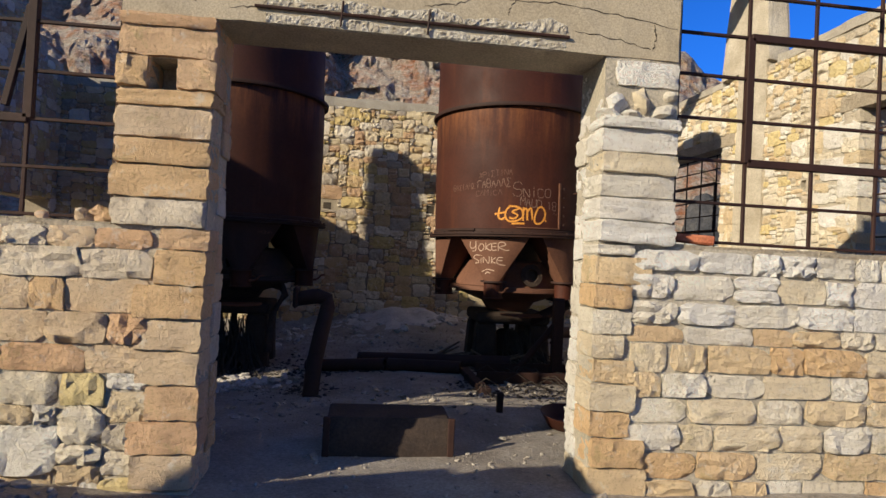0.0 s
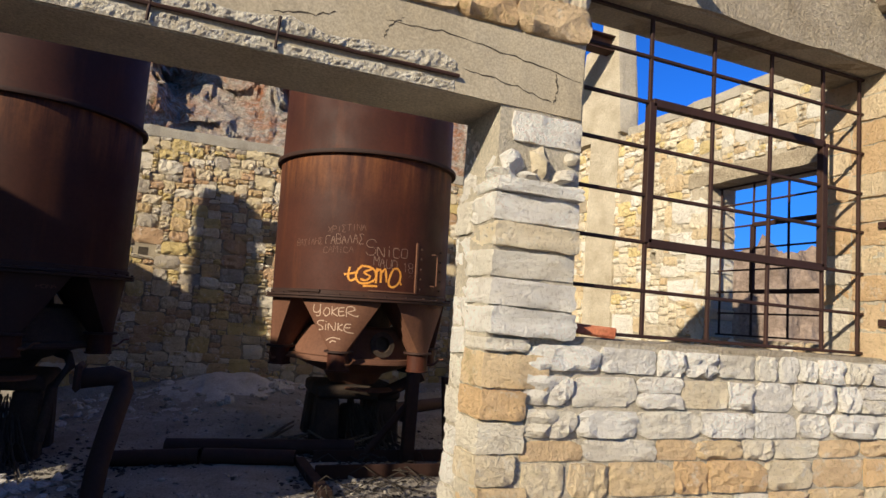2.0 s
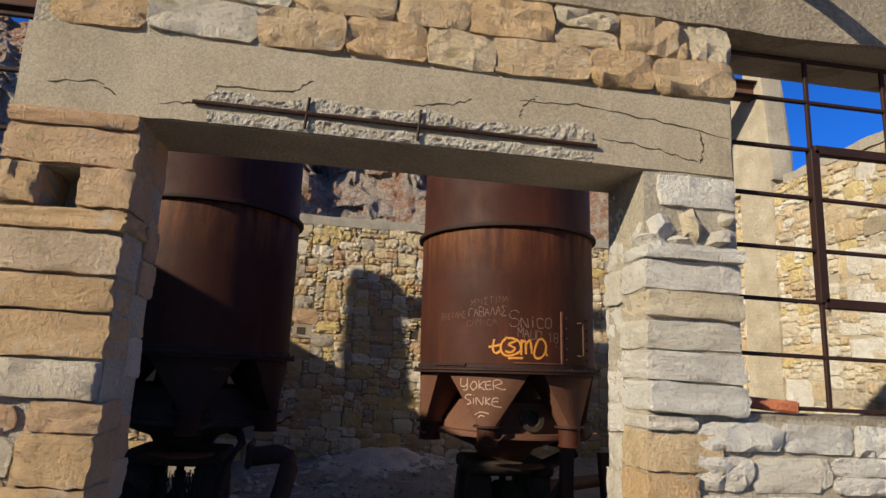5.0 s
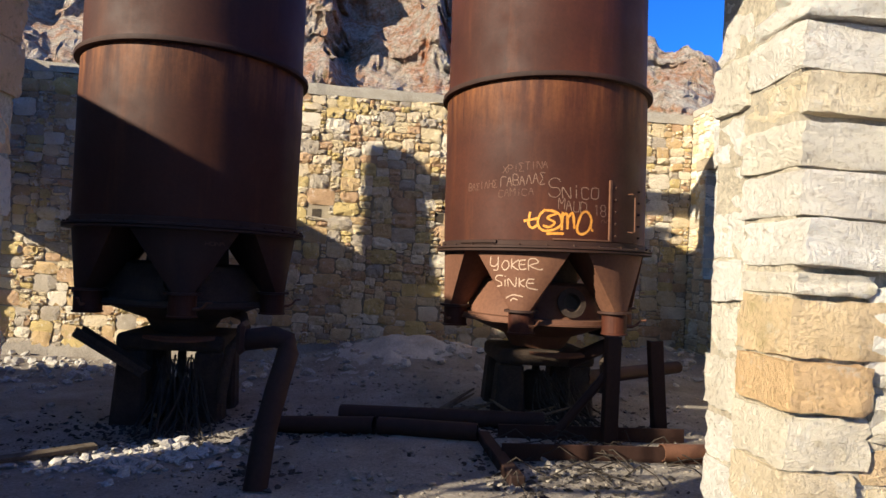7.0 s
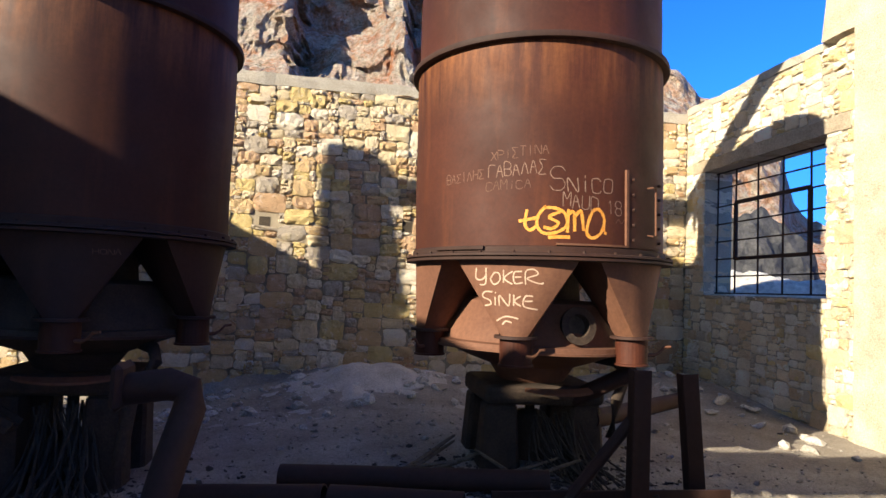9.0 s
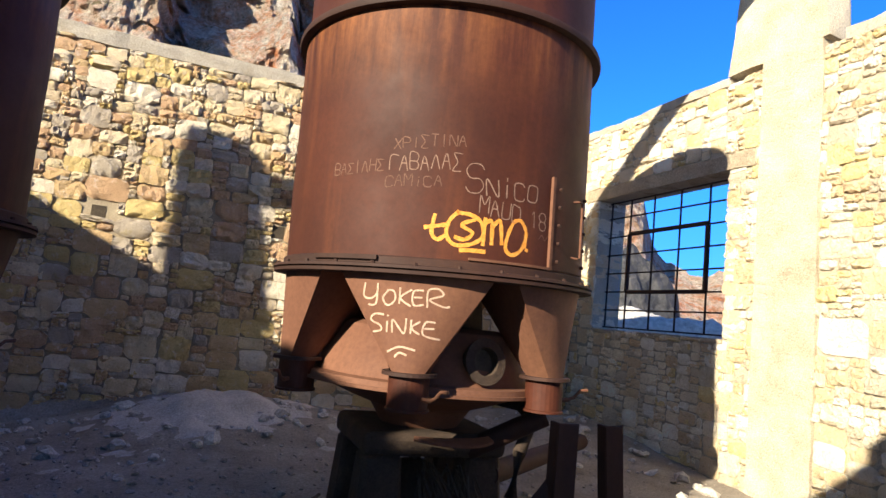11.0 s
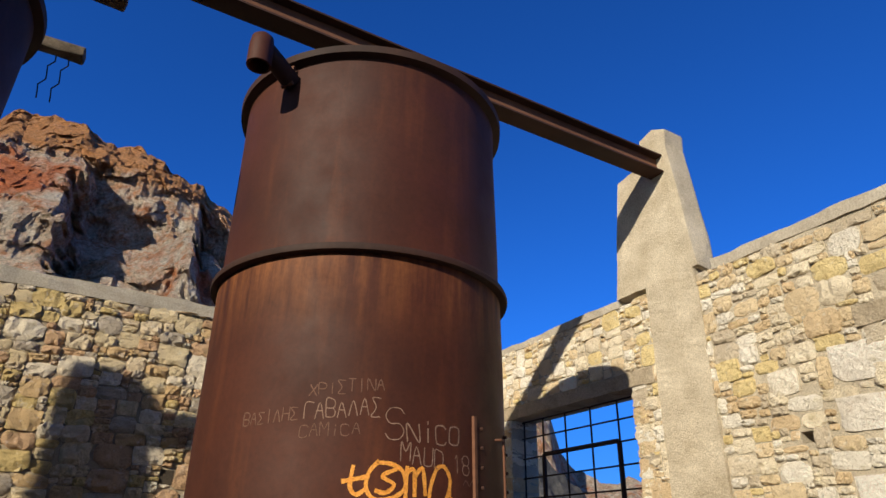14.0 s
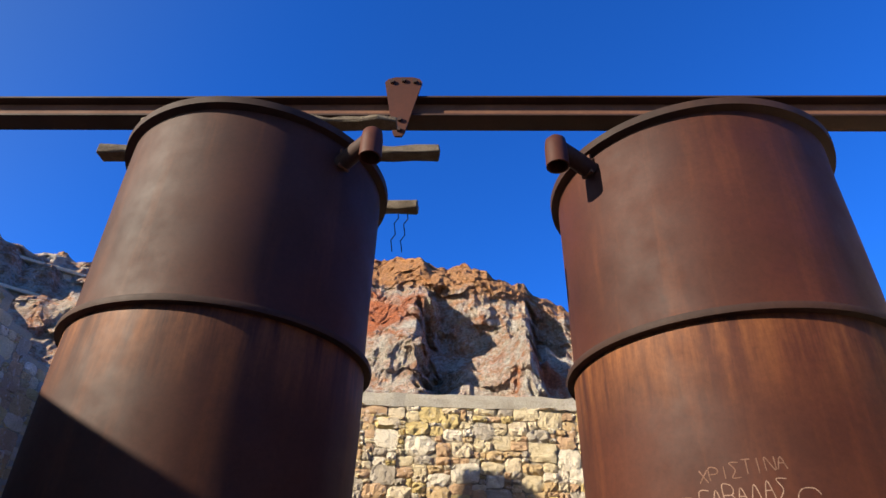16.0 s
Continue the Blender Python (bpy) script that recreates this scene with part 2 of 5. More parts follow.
def rod(bm, a, b, r0, r1=None, n=12, jag=0.0, caps=True, rings=1):
    """A round bar from a to b."""
    a, b = Vector(a), Vector(b)
    q = (b - a).to_track_quat("Z", "Y").to_matrix()
    r1 = r0 if r1 is None else r1
    loops = []
    for i in range(rings + 1):
        f = i / rings
        loops.append([bm.verts.new(a.lerp(b, f) + q @ (Vector((math.cos(k * math.tau / n), math.sin(k * math.tau / n), 0))
                      * (r0 + (r1 - r0) * f) * (1 + random.uniform(-jag, jag)))) for k in range(n)])
    for p, o in zip(loops, loops[1:]):
        for k in range(n):
            bm.faces.new((p[k], p[(k + 1) % n], o[(k + 1) % n], o[k]))
    if caps:
        bm.faces.new(loops[0][::-1])
        bm.faces.new(loops[-1])
    return bm


def tube(bm, points, r, n=10, caps=True):
    """A round bar along a bent line."""
    pts = [Vector(p) for p in points]
    loops = []
    for i, p in enumerate(pts):
        d = (pts[min(i + 1, len(pts) - 1)] - pts[max(i - 1, 0)]).normalized()
        side = d.cross(Vector((0.31, 0.17, 0.93))).normalized()
        up = d.cross(side)
        loops.append([bm.verts.new(p + (side * math.cos(k * math.tau / n) + up * math.sin(k * math.tau / n)) * r) for k in range(n)])
    for p, o in zip(loops, loops[1:]):
        for k in range(n):
            bm.faces.new((p[k], p[(k + 1) % n], o[(k + 1) % n], o[k]))
    if caps:
        bm.faces.new(loops[0][::-1])
        bm.faces.new(loops[-1])
    return bm


def lathe(bm, profile, n=64, centre=(0, 0), close=False):
    loops = [[bm.verts.new((centre[0] + r * math.cos(k * math.tau / n), centre[1] + r * math.sin(k * math.tau / n), z)) for k in range(n)]
             for r, z in profile]
    pairs = list(zip(loops, loops[1:])) + ([(loops[-1], loops[0])] if close else [])
    for p, o in pairs:
        for k in range(n):
            bm.faces.new((p[k], p[(k + 1) % n], o[(k + 1) % n], o[k]))
    return bm


# ---- masonry ----
def stone_shape(k, nu=6, nv=4):
    """One hewn stone of unit width and height with a rough face; z points out of the wall."""
    rnd = random.Random(900 + k)
    field = k >= 36
    bow = [rnd.uniform(-0.10, 0.10) if field else rnd.uniform(-0.035, 0.035) for _ in range(8)]
    chop = [(rnd.uniform(0.1, 0.42) if field else rnd.choice((0.0, 0.08, 0.15, 0.28))) for _ in range(4)]
    tilt = (rnd.uniform(-0.5, 0.5), rnd.uniform(-0.4, 0.4))
    shift = Vector((k * 3.7, k * 1.3, 0))
    vs, fs, index = [], [], {}
    for j in range(nv + 1):
        for i in range(nu + 1):
            x, y = i / nu - 0.5, j / nv - 0.5
            for c, (sx, sy) in enumerate(((-1, -1), (1, -1), (1, 1), (-1, 1))):
                t = (sx * x + sy * y) - (1.0 - chop[c] * 0.62)
                if t > 0:
                    x, y = x - sx * t * 0.55, y - sy * t * 0.55
            x += bow[0] * (1 - 4 * y * y) * x * 2 + bow[1] * y + 0.024 * noise.noise(Vector((i, j, 0.5)) * 1.7 + shift)
            y += bow[2] * (1 - 4 * x * x) * y * 2 + bow[3] * x + 0.034 * noise.noise(Vector((i, j, 9.5)) * 1.7 + shift)
            edge = i in (0, nu) or j in (0, nv)
            z = ((0.45 if field else 0.72) if edge else 0.95) + tilt[0] * x + tilt[1] * y + 0.5 * noise.noise(Vector((x * 4.2, y * 2.6, 0)) + shift) + 0.34 * rnd.uniform(-1, 1)
            index[i, j] = len(vs)
            vs.append((x, y, max(z, 0.05)))
    for j in range(nv):
        for i in range(nu):
            q = (index[i, j], index[i + 1, j], index[i + 1, j + 1], index[i, j + 1])
            fs += [(q[0], q[1], q[2]), (q[0], q[2], q[3])] if (i + j + k) % 2 else [(q[0], q[1], q[3]), (q[1], q[2], q[3])]
    rim = [(i, 0) for i in range(nu)] + [(nu, j) for j in range(nv)] + [(i, nv) for i in range(nu, 0, -1)] + [(0, j) for j in range(nv, 0, -1)]
    low = []
    for p in rim:
        x, y, z = vs[index[p]]
        low.append(len(vs))
        vs.append((x * 1.015, y * 1.02, -0.9))
    for a in range(len(rim)):
        b = (a + 1) % len(rim)
        fs.append((index[rim[b]], index[rim[a]], low[a], low[b]))
    return vs, fs


SHAPES = [stone_shape(k) for k in range(84)]      # 36 squared stones, then 48 field stones
SHAPE_MESH = {}


def soften(me, angle=48):
    me.polygons.foreach_set("use_smooth", [True] * len(me.polygons))
    me.set_sharp_from_angle(angle=radians(angle))


def stone_mesh(k, mat):
    if (k, mat.name) not in SHAPE_MESH:
        me = bpy.data.meshes.new("stone")
        me.from_pydata(SHAPES[k][0], [], SHAPES[k][1])
        me.materials.append(mat)
        soften(me)
        SHAPE_MESH[k, mat.name] = me
    return SHAPE_MESH[k, mat.name]


def courses(rnd, u0, u1, v0, v1, height, short, long, gap=0.008):
    """Coursed hewn blocks."""
    out, v = [], v0
    while v < v1 - 0.04:
        h = height * rnd.uniform(0.88, 1.12)
        if v + h > v1 - 0.06:
            h = v1 - v
        u = u0
        while u < u1 - 0.02:
            w = rnd.uniform(short, long)
            if u + w > u1 - short * 0.6:
                w = u1 - u
            if rnd.random() < 0.07 and h > 0.14:
                out += [(u + w / 2, v + h * 0.27, w - gap, h * 0.46), (u + w / 2, v + h * 0.75, w - gap, h * 0.46)]
            else:
                out.append((u + w / 2, v + h / 2, w - gap * rnd.uniform(0.5, 2.2), h - gap * rnd.uniform(0.6, 1.8)))
            u += w
        v += h
    return out


def rubble(rnd, u0, u1, v0, v1, small=2, large=9, step=0.05, gap=0.004):
    """Uncoursed field stones, packed from the ground up."""
    n = int((u1 - u0) / step)
    sky_line, out = [v0 + rnd.uniform(0, 0.06) for _ in range(n)], []
    while True:
        i = sky_line.index(min(sky_line))
        base = sky_line[i]
        if base >= v1 - 0.03:
            return out
        j = i
        while j < n and sky_line[j] <= base + 0.035:
            j += 1
        room = j - i
        w = min(room, rnd.randint(small, large))
        if room - w == 1:
            w = room
        h = min(max(w * step * rnd.uniform(0.42, 0.85), 0.06), 0.30, v1 - base + 0.02)
        left = sky_line[i - 1] if i else 9
        if abs(left - base - h) < 0.035 and left - base > 0.05:
            h = left - base
        out.append((u0 + (i + w / 2) * step, base + h / 2, w * step - gap * rnd.uniform(0.6, 1.6), h - gap * rnd.uniform(0.6, 1.6)))
        for k in range(i, i + w):
            sky_line[k] = base + h


def cut(stones, holes):
    """The stones that are left when openings and other masonry are taken out."""
    out = []
    for u, v, w, h in stones:
        a, b, c, d = u - w / 2, u + w / 2, v - h / 2, v + h / 2
        for p, q, r, s in holes:
            if a < q and b > p and c < s and d > r:
                trims = [(q - a, 0), (b - p, 1), (s - c, 2), (d - r, 3)]
                amount, side = min(trims)
                if side == 0:
                    a = q + 0.006
                elif side == 1:
                    b = p - 0.006
                elif side == 2:
                    c = s + 0.006
                else:
                    d = r - 0.006
        if b - a > 0.045 and d - c > 0.04:
            out.append(((a + b) / 2, (c + d) / 2, b - a, d - c))
    return out


def Face(origin, along, out):
    """A wall face: its origin, the way along it, and the way out of it towards the viewer."""
    return Vector(origin), Vector(along), Vector(out)


def on_face(face, u, v, d=0.0):
    return face[0] + face[1] * u + Vector((0, 0, v)) + face[2] * d


def face_matrix(face, u, v, d=0.0):
    y = Vector((0, 0, 1))
    m = Matrix((y.cross(face[2]), y, face[2])).transposed().to_4x4()
    m.translation = on_face(face, u, v, d)
    return m


def lay(face, stones, wall, kind, rnd, single=0, depth=(0.008, 0.034), sway=0.0, label=""):
    """Lays stones on a wall: the first ones as pieces of their own, the rest joined."""
    vs, fs = [], []
    for i, (u, v, w, h) in enumerate(stones):
        k, d, turn = rnd.randrange(36) + (0 if not sway else rnd.choice((0, 12, 36, 48, 48))), rnd.uniform(*depth), rnd.uniform(-0.03, 0.03)
        if sway:
            v = v + sway * noise.noise((u * 0.8, v * 0.9, 3.1)) 
            turn += rnd.uniform(-0.07, 0.07) + sway * 2.0 * noise.noise((u * 1.3, v * 1.3, 7.7))
        m = face_matrix(face, u, v) @ Matrix.Rotation(turn, 4, "Z") @ Matrix.Diagonal((w, h, d, 1))
        if i < single:
            ob = new("stone", stone_mesh(k, STONE[kind][0]))
            ob.parent, ob.matrix_basis = wall, m
        else:
            b = len(vs)
            vs += [m @ Vector(p) for p in SHAPES[k][0]]
            fs += [tuple(b + q for q in f) for f in SHAPES[k][1]]
    if vs:
        me = bpy.data.meshes.new("stones")
        me.from_pydata(vs, [], fs)
        me.materials.append(STONE[kind][1])
        soften(me)
        ob = new("stones", me)
        ob.parent = wall
        tagged(ob, label, kind="stuff")


def core(name, face, us, vs, solid, thick, mat, label):
    """A wall's body from a grid of cells, with its openings left out."""
    bm, cache = bmesh.new(), {}

    def vert(i, j, k):
        if (i, j, k) not in cache:
            cache[i, j, k] = bm.verts.new(on_face(face, us[i], vs[j], -thick * k))
        return cache[i, j, k]

    full = {(i, j) for i in range(len(us) - 1) for j in range(len(vs) - 1) if solid((us[i] + us[i + 1]) / 2, (vs[j] + vs[j + 1]) / 2)}
    for i, j in full:
        bm.faces.new([vert(*p, 0) for p in ((i, j), (i + 1, j), (i + 1, j + 1), (i, j + 1))])
        bm.faces.new([vert(*p, 1) for p in ((i, j + 1), (i + 1, j + 1), (i + 1, j), (i, j))])
        for di, dj, p, q in ((-1, 0, (i, j), (i, j + 1)), (1, 0, (i + 1, j + 1), (i + 1, j)), (0, -1, (i + 1, j), (i, j)), (0, 1, (i, j + 1), (i + 1, j + 1))):
            if (i + di, j + dj) not in full:
                bm.faces.new((vert(*p, 0), vert(*p, 1), vert(*q, 1), vert(*q, 0)))
    bmesh.ops.recalc_face_normals(bm, faces=bm.faces)
    ob = part(name, bm, mat)
    return tagged(ob, label, "wall", kind="structure")


BLOCKS = []
for k in range(14):
    bm = bmesh.new()
    bmesh.ops.create_cube(bm, size=1)
    bmesh.ops.subdivide_edges(bm, edges=bm.edges[:], cuts=7, use_grid_fill=True)
    off = Vector((k * 5.3, 1.7 * k, 0.4))
    for v in bm.verts:
        p = v.co.copy()
        n = (abs(2 * p.x) ** 24 + abs(2 * p.y) ** 24 + abs(2 * p.z) ** 24) ** (1 / 24)
        v.co = p / max(n, 0.3) * (0.94 + 0.06 * n)
        q = Vector((p.x * 2.6, p.y * 1.5, p.z))
        rough = noise.noise_vector(q * 1.7 + off) * 0.055 + noise.noise_vector(q * 5.0 + off) * 0.06
        v.co += Vector((rough.x * 0.5, rough.y * 0.9, rough.z * 0.8))
    BLOCKS.append(bm)
BLOCK_MESH = {}


def block_mesh(k, kind):
    me = mesh_of(BLOCKS[k].copy(), "stone", STONE[kind][0], True)
    me.set_sharp_from_angle(angle=radians(38))
    return me


def quoins(wall, x0, x1, y0, y1, z0, z1, kind, rnd, height=0.19, edge=0, long=(0.5, 0.95)):
    """Squared blocks up a corner or pier; edge -1 or 1: the corner lies at x0 or x1, and alternate blocks run further."""
    z, i = z0, 0
    while z < z1 - 0.03:
        h = min(height * rnd.uniform(0.85, 1.15), z1 - z)
        if z1 - z - h < 0.07:
            h = z1 - z
        f = rnd.uniform(*long)
        rough = 1.5 if kind == "pale" else 1.0
        a, b = (x0, x1) if not edge else ((x0, x0 + (x1 - x0) * f) if edge < 0 else (x1 - (x1 - x0) * f, x1))
        k = rnd.randrange(14)
        if (k, kind) not in BLOCK_MESH:
            BLOCK_MESH[k, kind] = block_mesh(k, kind)
        ob = new("stone", BLOCK_MESH[k, kind])
        ob.parent = wall
        ob.matrix_basis = Matrix.LocRotScale(((a + b) / 2 + rnd.uniform(-0.012, 0.012), (y0 + y1) / 2 + rough * rnd.uniform(-0.018, 0.012), z + h / 2), Euler((rough * rnd.uniform(-0.02, 0.02), rough * rnd.uniform(-0.02, 0.02), rough * rnd.uniform(-0.03, 0.03))),
                                             (b - a + rnd.uniform(0, 0.025), y1 - y0 + rnd.uniform(0, 0.03), h - rnd.uniform(0.004, 0.014)))
        z += h
        i += 1
    return i


def slab(name, lo, hi, mat, parent, label="", step=0.12, amount=0.012, seed=0.0):
    """A cast slab with slightly uneven faces and edges."""
    bm = boxed(lo, hi)
    size = [abs(b - a) for a, b in zip(lo, hi)]
    axis = size.index(max(size))
    cuts = min(int(max(size) / step), 80)
    es = [e for e in bm.edges if abs((e.verts[0].co - e.verts[1].co)[axis]) > 0.5 * max(size)]
    bmesh.ops.subdivide_edges(bm, edges=es, cuts=cuts)
    es = [e for e in bm.edges if abs((e.verts[0].co - e.verts[1].co)[axis]) < 1e-4 and e.calc_length() > 0.15]
    bmesh.ops.subdivide_edges(bm, edges=es, cuts=2, use_grid_fill=True)
    for v in bm.verts:
        v.co += noise.noise_vector(v.co * 3.1 + Vector((seed, 2 * seed, 0))) * amount + noise.noise_vector(v.co * 9.0) * amount * 0.6
    return part(name, bm, mat, parent, label)


# ---- ground, sea and hill ----
def ground_height(x, y):
    z = 0.035 * noise.fractal((x * 0.7, y * 0.7, 0.3), 1.0, 2.0, 4)
    inside = max(0.0, min(1.0, (y - 5.5) / 3.0))
    z -= 0.28 * inside * max(0.0, min(1.0, (0.6 - x) / 2.5)) * (1 if y < 14 else 0)
    z += 0.34 * math.exp(-((x - 0.9) / 1.9) ** 2 - ((y - 13.4) / 1.5) ** 2)
    z += 0.38 * math.exp(-((x - 5.6) / 1.6) ** 2 - ((y - 13.2) / 1.6) ** 2)
    z += 0.32 * math.exp(-((x + 2.3) / 0.8) ** 2 - ((y - 3.2) / 0.6) ** 2)
    z += 2.5 * math.exp(-((x + 4.2) / 1.5) ** 4 - ((y - 1.0) / 1.1) ** 4) * (1 + 0.12 * noise.fractal((x * 1.3, y * 1.3, 8.0), 1.0, 2.0, 4))   # spoil heap before the wall
    if x > 7.5:
        z -= min(0.6, (x - 7.5) * 0.04)
    if x > 22:
        z -= (x - 22) * 0.5
    if y < -12:
        z -= (-12 - y) * 0.03
    return z


def sheet(xs, ys, height):
    vs = [(x, y, height(x, y)) for y in ys for x in xs]
    n = len(xs)
    fs = [(j * n + i, j * n + i + 1, (j + 1) * n + i + 1, (j + 1) * n + i) for j in range(len(ys) - 1) for i in range(n - 1)]
    me = bpy.data.meshes.new("sheet")
    me.from_pydata(vs, [], fs)
    me.polygons.foreach_set("use_smooth", [True] * len(fs))
    return me


def spread(lo, a, b, hi, fine, growth=1.22):
    """Grid lines that are fine from a to b and widen outwards."""
    mid = list(np.arange(a, b + fine, fine))
    out, s = [], fine
    x = mid[-1]
    while x < hi:
        s *= growth
        x += s
        out.append(x)
    low, s, x = [], fine, mid[0]
    while x > lo:
        s *= growth
        x -= s
        low.append(x)
    return [float(q) for q in low[::-1] + mid + out]


me = sheet(spread(-120, -7, 8, 60, 0.1), spread(-60, 1.0, 14.5, 90, 0.1), ground_height)
me.materials.append(DUST)
tagged(new("ground", me), "dusty grey gravel ground strewn with small stones", "ground", kind="structure")

def ash_height(x, y):
    edge = 0.075 * noise.fractal((x * 2.7, y * 2.7, 4.2), 0.8, 2.0, 4)
    return ground_height(x, y) - 0.05 + edge + 0.17 * math.exp(-((x - 0.85) / 0.95) ** 2 - ((y - 12.9) / 0.75) ** 2)


me = sheet([-1.2 + 0.08 * i for i in range(52)], [11.2 + 0.08 * i for i in range(34)], ash_height)
me.materials.append(ASH)
tagged(new("ash_heap", me), "low heap of pale grey ash against the back wall", "heap", kind="stuff")

m_sea, t, b = material("deep_blue_sea", 0.12)
t.links.new(ramp(t, noisy(t, 0.02, 4), [(0.3, (0.004, 0.022, 0.075)), (0.7, (0.007, 0.035, 0.10))]), b.inputs["Base Color"])
b.inputs["Roughness"].default_value = 0.45
b.inputs["Specular IOR Level"].default_value = 0.1
bumped(t, b, noisy(t, 0.6, 5), 0.6, 0.4)
bm = bmesh.new()
bmesh.ops.create_circle(bm, cap_ends=True, radius=4000, segments=96, matrix=Matrix.Translation((0, 0, -5.2)))
tagged(part("water", bm, m_sea), "deep blue sea reaching the horizon", "sea", kind="structure")

m_hill, t, b = material("mineral_rock", 0.95)
rise = t.nodes.new("ShaderNodeSeparateXYZ")
t.links.new(coords(t), rise.inputs[0])
h1 = noisy(t, 0.13, 5, 0.55, distort=1.0)
c = ramp(t, h1, [(0.30, (0.62, 0.42, 0.28)), (0.40, (0.86, 0.77, 0.65)), (0.47, (0.66, 0.30, 0.15)), (0.52, (0.78, 0.66, 0.52)), (0.60, (0.66, 0.24, 0.10)), (0.70, (0.80, 0.71, 0.60))])
c = mixed(t, ramp(t, noisy(t, 0.8, 8, 0.7), [(0.45, (0, 0, 0)), (0.6, (0.6, 0.6, 0.6))]), c, (0.64, 0.43, 0.29))
c = mixed(t, ramp(t, noisy(t, 2.1, 8, 0.75), [(0.46, (0, 0, 0)), (0.64, (0.85, 0.85, 0.85))]), c, (0.86, 0.80, 0.71))
scrub = mixed(t, 0.5, noisy(t, 0.9, 4), noisy(t, 4.5, 6, 0.7))
c = mixed(t, ramp(t, scrub, [(0.57, (0, 0, 0)), (0.62, (0.8, 0.8, 0.8))]), c, (0.16, 0.14, 0.055))
for at, reach in (((-6.3, 41.0, 19.0), 5.0), ((3.4, 41.0, 14.5), 4.5)):        # two ochre-red seams in the cliff
    away = t.nodes.new("ShaderNodeVectorMath")
    away.operation = 'DISTANCE'
    away.inputs[1].default_value = at
    t.links.new(coords(t), away.inputs[0])
    near = t.nodes.new("ShaderNodeMapRange")
    near.inputs[1].default_value, near.inputs[2].default_value = reach, 0.0
    t.links.new(away.outputs["Value"], near.inputs[0])
    seam = ramp(t, mixed(t, 0.55, near.outputs[0], noisy(t, 1.1, 7, 0.7, coords(t, (1, 1, 0.5)))), [(0.42, (0, 0, 0)), (0.56, (0.9, 0.9, 0.9))])
    c = mixed(t, seam, c, (0.66, 0.19, 0.07))
band = t.nodes.new("ShaderNodeMapRange")
band.inputs[1].default_value, band.inputs[2].default_value = 19.0, 24.5
t.links.new(rise.outputs[2], band.inputs[0])
c = mixed(t, ramp(t, mixed(t, 0.5, band.outputs[0], noisy(t, 0.5, 5)), [(0.5, (0, 0, 0)), (0.62, (0.85, 0.85, 0.85))]), c, (0.68, 0.30, 0.10))
c = mixed(t, 1.0, c, ramp(t, noisy(t, 5, 8, 0.75), [(0.32, (0.50, 0.46, 0.43)), (0.58, (1.1, 1.1, 1.1))]), "MULTIPLY")
t.links.new(c, b.inputs["Base Color"])
bumped(t, b, noisy(t, 2.2, 10, 0.78), 1.0, 1.3)


def hill_peak(az):
    """The hill's outline, as the rise seen from the yard."""
    pts = ((-95, 24), (-80, 25), (-60, 25), (-44, 25.5), (-30, 27.0), (-16, 30.0), (-8, 31.8), (0, 31.2), (8, 27.8), (16, 24.4), (25, 22.0), (31, 19.0), (36, 16.0), (38.2, 13.0), (39.0, 9.5), (40.3, 7.6), (43, 7.0), (60, 5.5))
    for (a, p), (c, q) in zip(pts, pts[1:]):
        if a <= az <= c:
            return p + (q - p) * (az - a) / (c - a)
    return 3.0


def hill():
    cols, rows, vs, fs = 470, 160, [], []
    for j in range(rows):
        f = j / (rows - 1)
        r0 = 19 + 33 * f
        for i in range(cols):
            az = -92 + 148 * i / (cols - 1)
            a = radians(az)
            top = math.tan(radians(hill_peak(az))) * 47 * (1 + 0.05 * noise.fractal((az * 0.25, 0, 1.5), 1.0, 2.0, 4))
            s = min(1.0, f / 0.84)
            base = 0.42 * s + 0.58 * s * s * (3 - 2 * s)
            z = top * base if f < 0.86 else top * (1 - (f - 0.86) * 1.5)
            x, y = 0.3 + math.sin(a) * r0, 4 + math.cos(a) * r0
            p = Vector((x * 0.13, y * 0.13, z * 0.17))
            amp = min(1.0, f * 4)
            ridge = noise.ridged_multi_fractal(p, 0.9, 2.1, 7, 1.0, 2.0) - 1.0
            d = noise.fractal(p * 3.7, 0.8, 2.1, 5)
            cr = noise.cell_vector(p * 7.0)
            z += amp * (0.7 * ridge + 0.7 * d)
            e = noise.fractal(p * 9.0, 0.7, 2.1, 4)
            push = amp * (2.0 * noise.noise(p * 1.5) + 0.7 * d + 0.4 * cr.x + 0.22 * e)
            z += amp * 0.15 * e
            for a0, wide, low, high, deep_in in ((-5.5, 10.0, 0.33, 0.66, 4.2), (5.2, 5.0, 0.40, 0.72, 3.0), (-24.0, 12.0, 0.2, 0.5, 4.0), (20.0, 6.0, 0.3, 0.6, 2.5)):
                across = (az - a0 + 1.2 * d) / wide            # hollows under the cliffs, sharp on the side of the sun
                if 0 < across < 1 and low < f < high:
                    up = (f - low) / (high - low)
                    push += deep_in * (1 - across) ** 0.7 * min(1.0, 7 * across) * min(1.0, 5 * up, 3 * (1 - up))
            vs.append((x + math.sin(a) * push, y + math.cos(a) * push, max(z, -0.6) if f > 0 else -1.0))
    for j in range(rows - 1):
        for i in range(cols - 1):
            k = j * cols + i
            fs.append((k, k + 1, k + cols + 1, k + cols))
    me = bpy.data.meshes.new("hill")
    me.from_pydata(vs, [], fs)
    me.materials.append(m_hill)
    return me


tagged(new("backdrop", hill()), "rocky hillside of red, orange and white mineral cliffs", "hill", kind="structure")

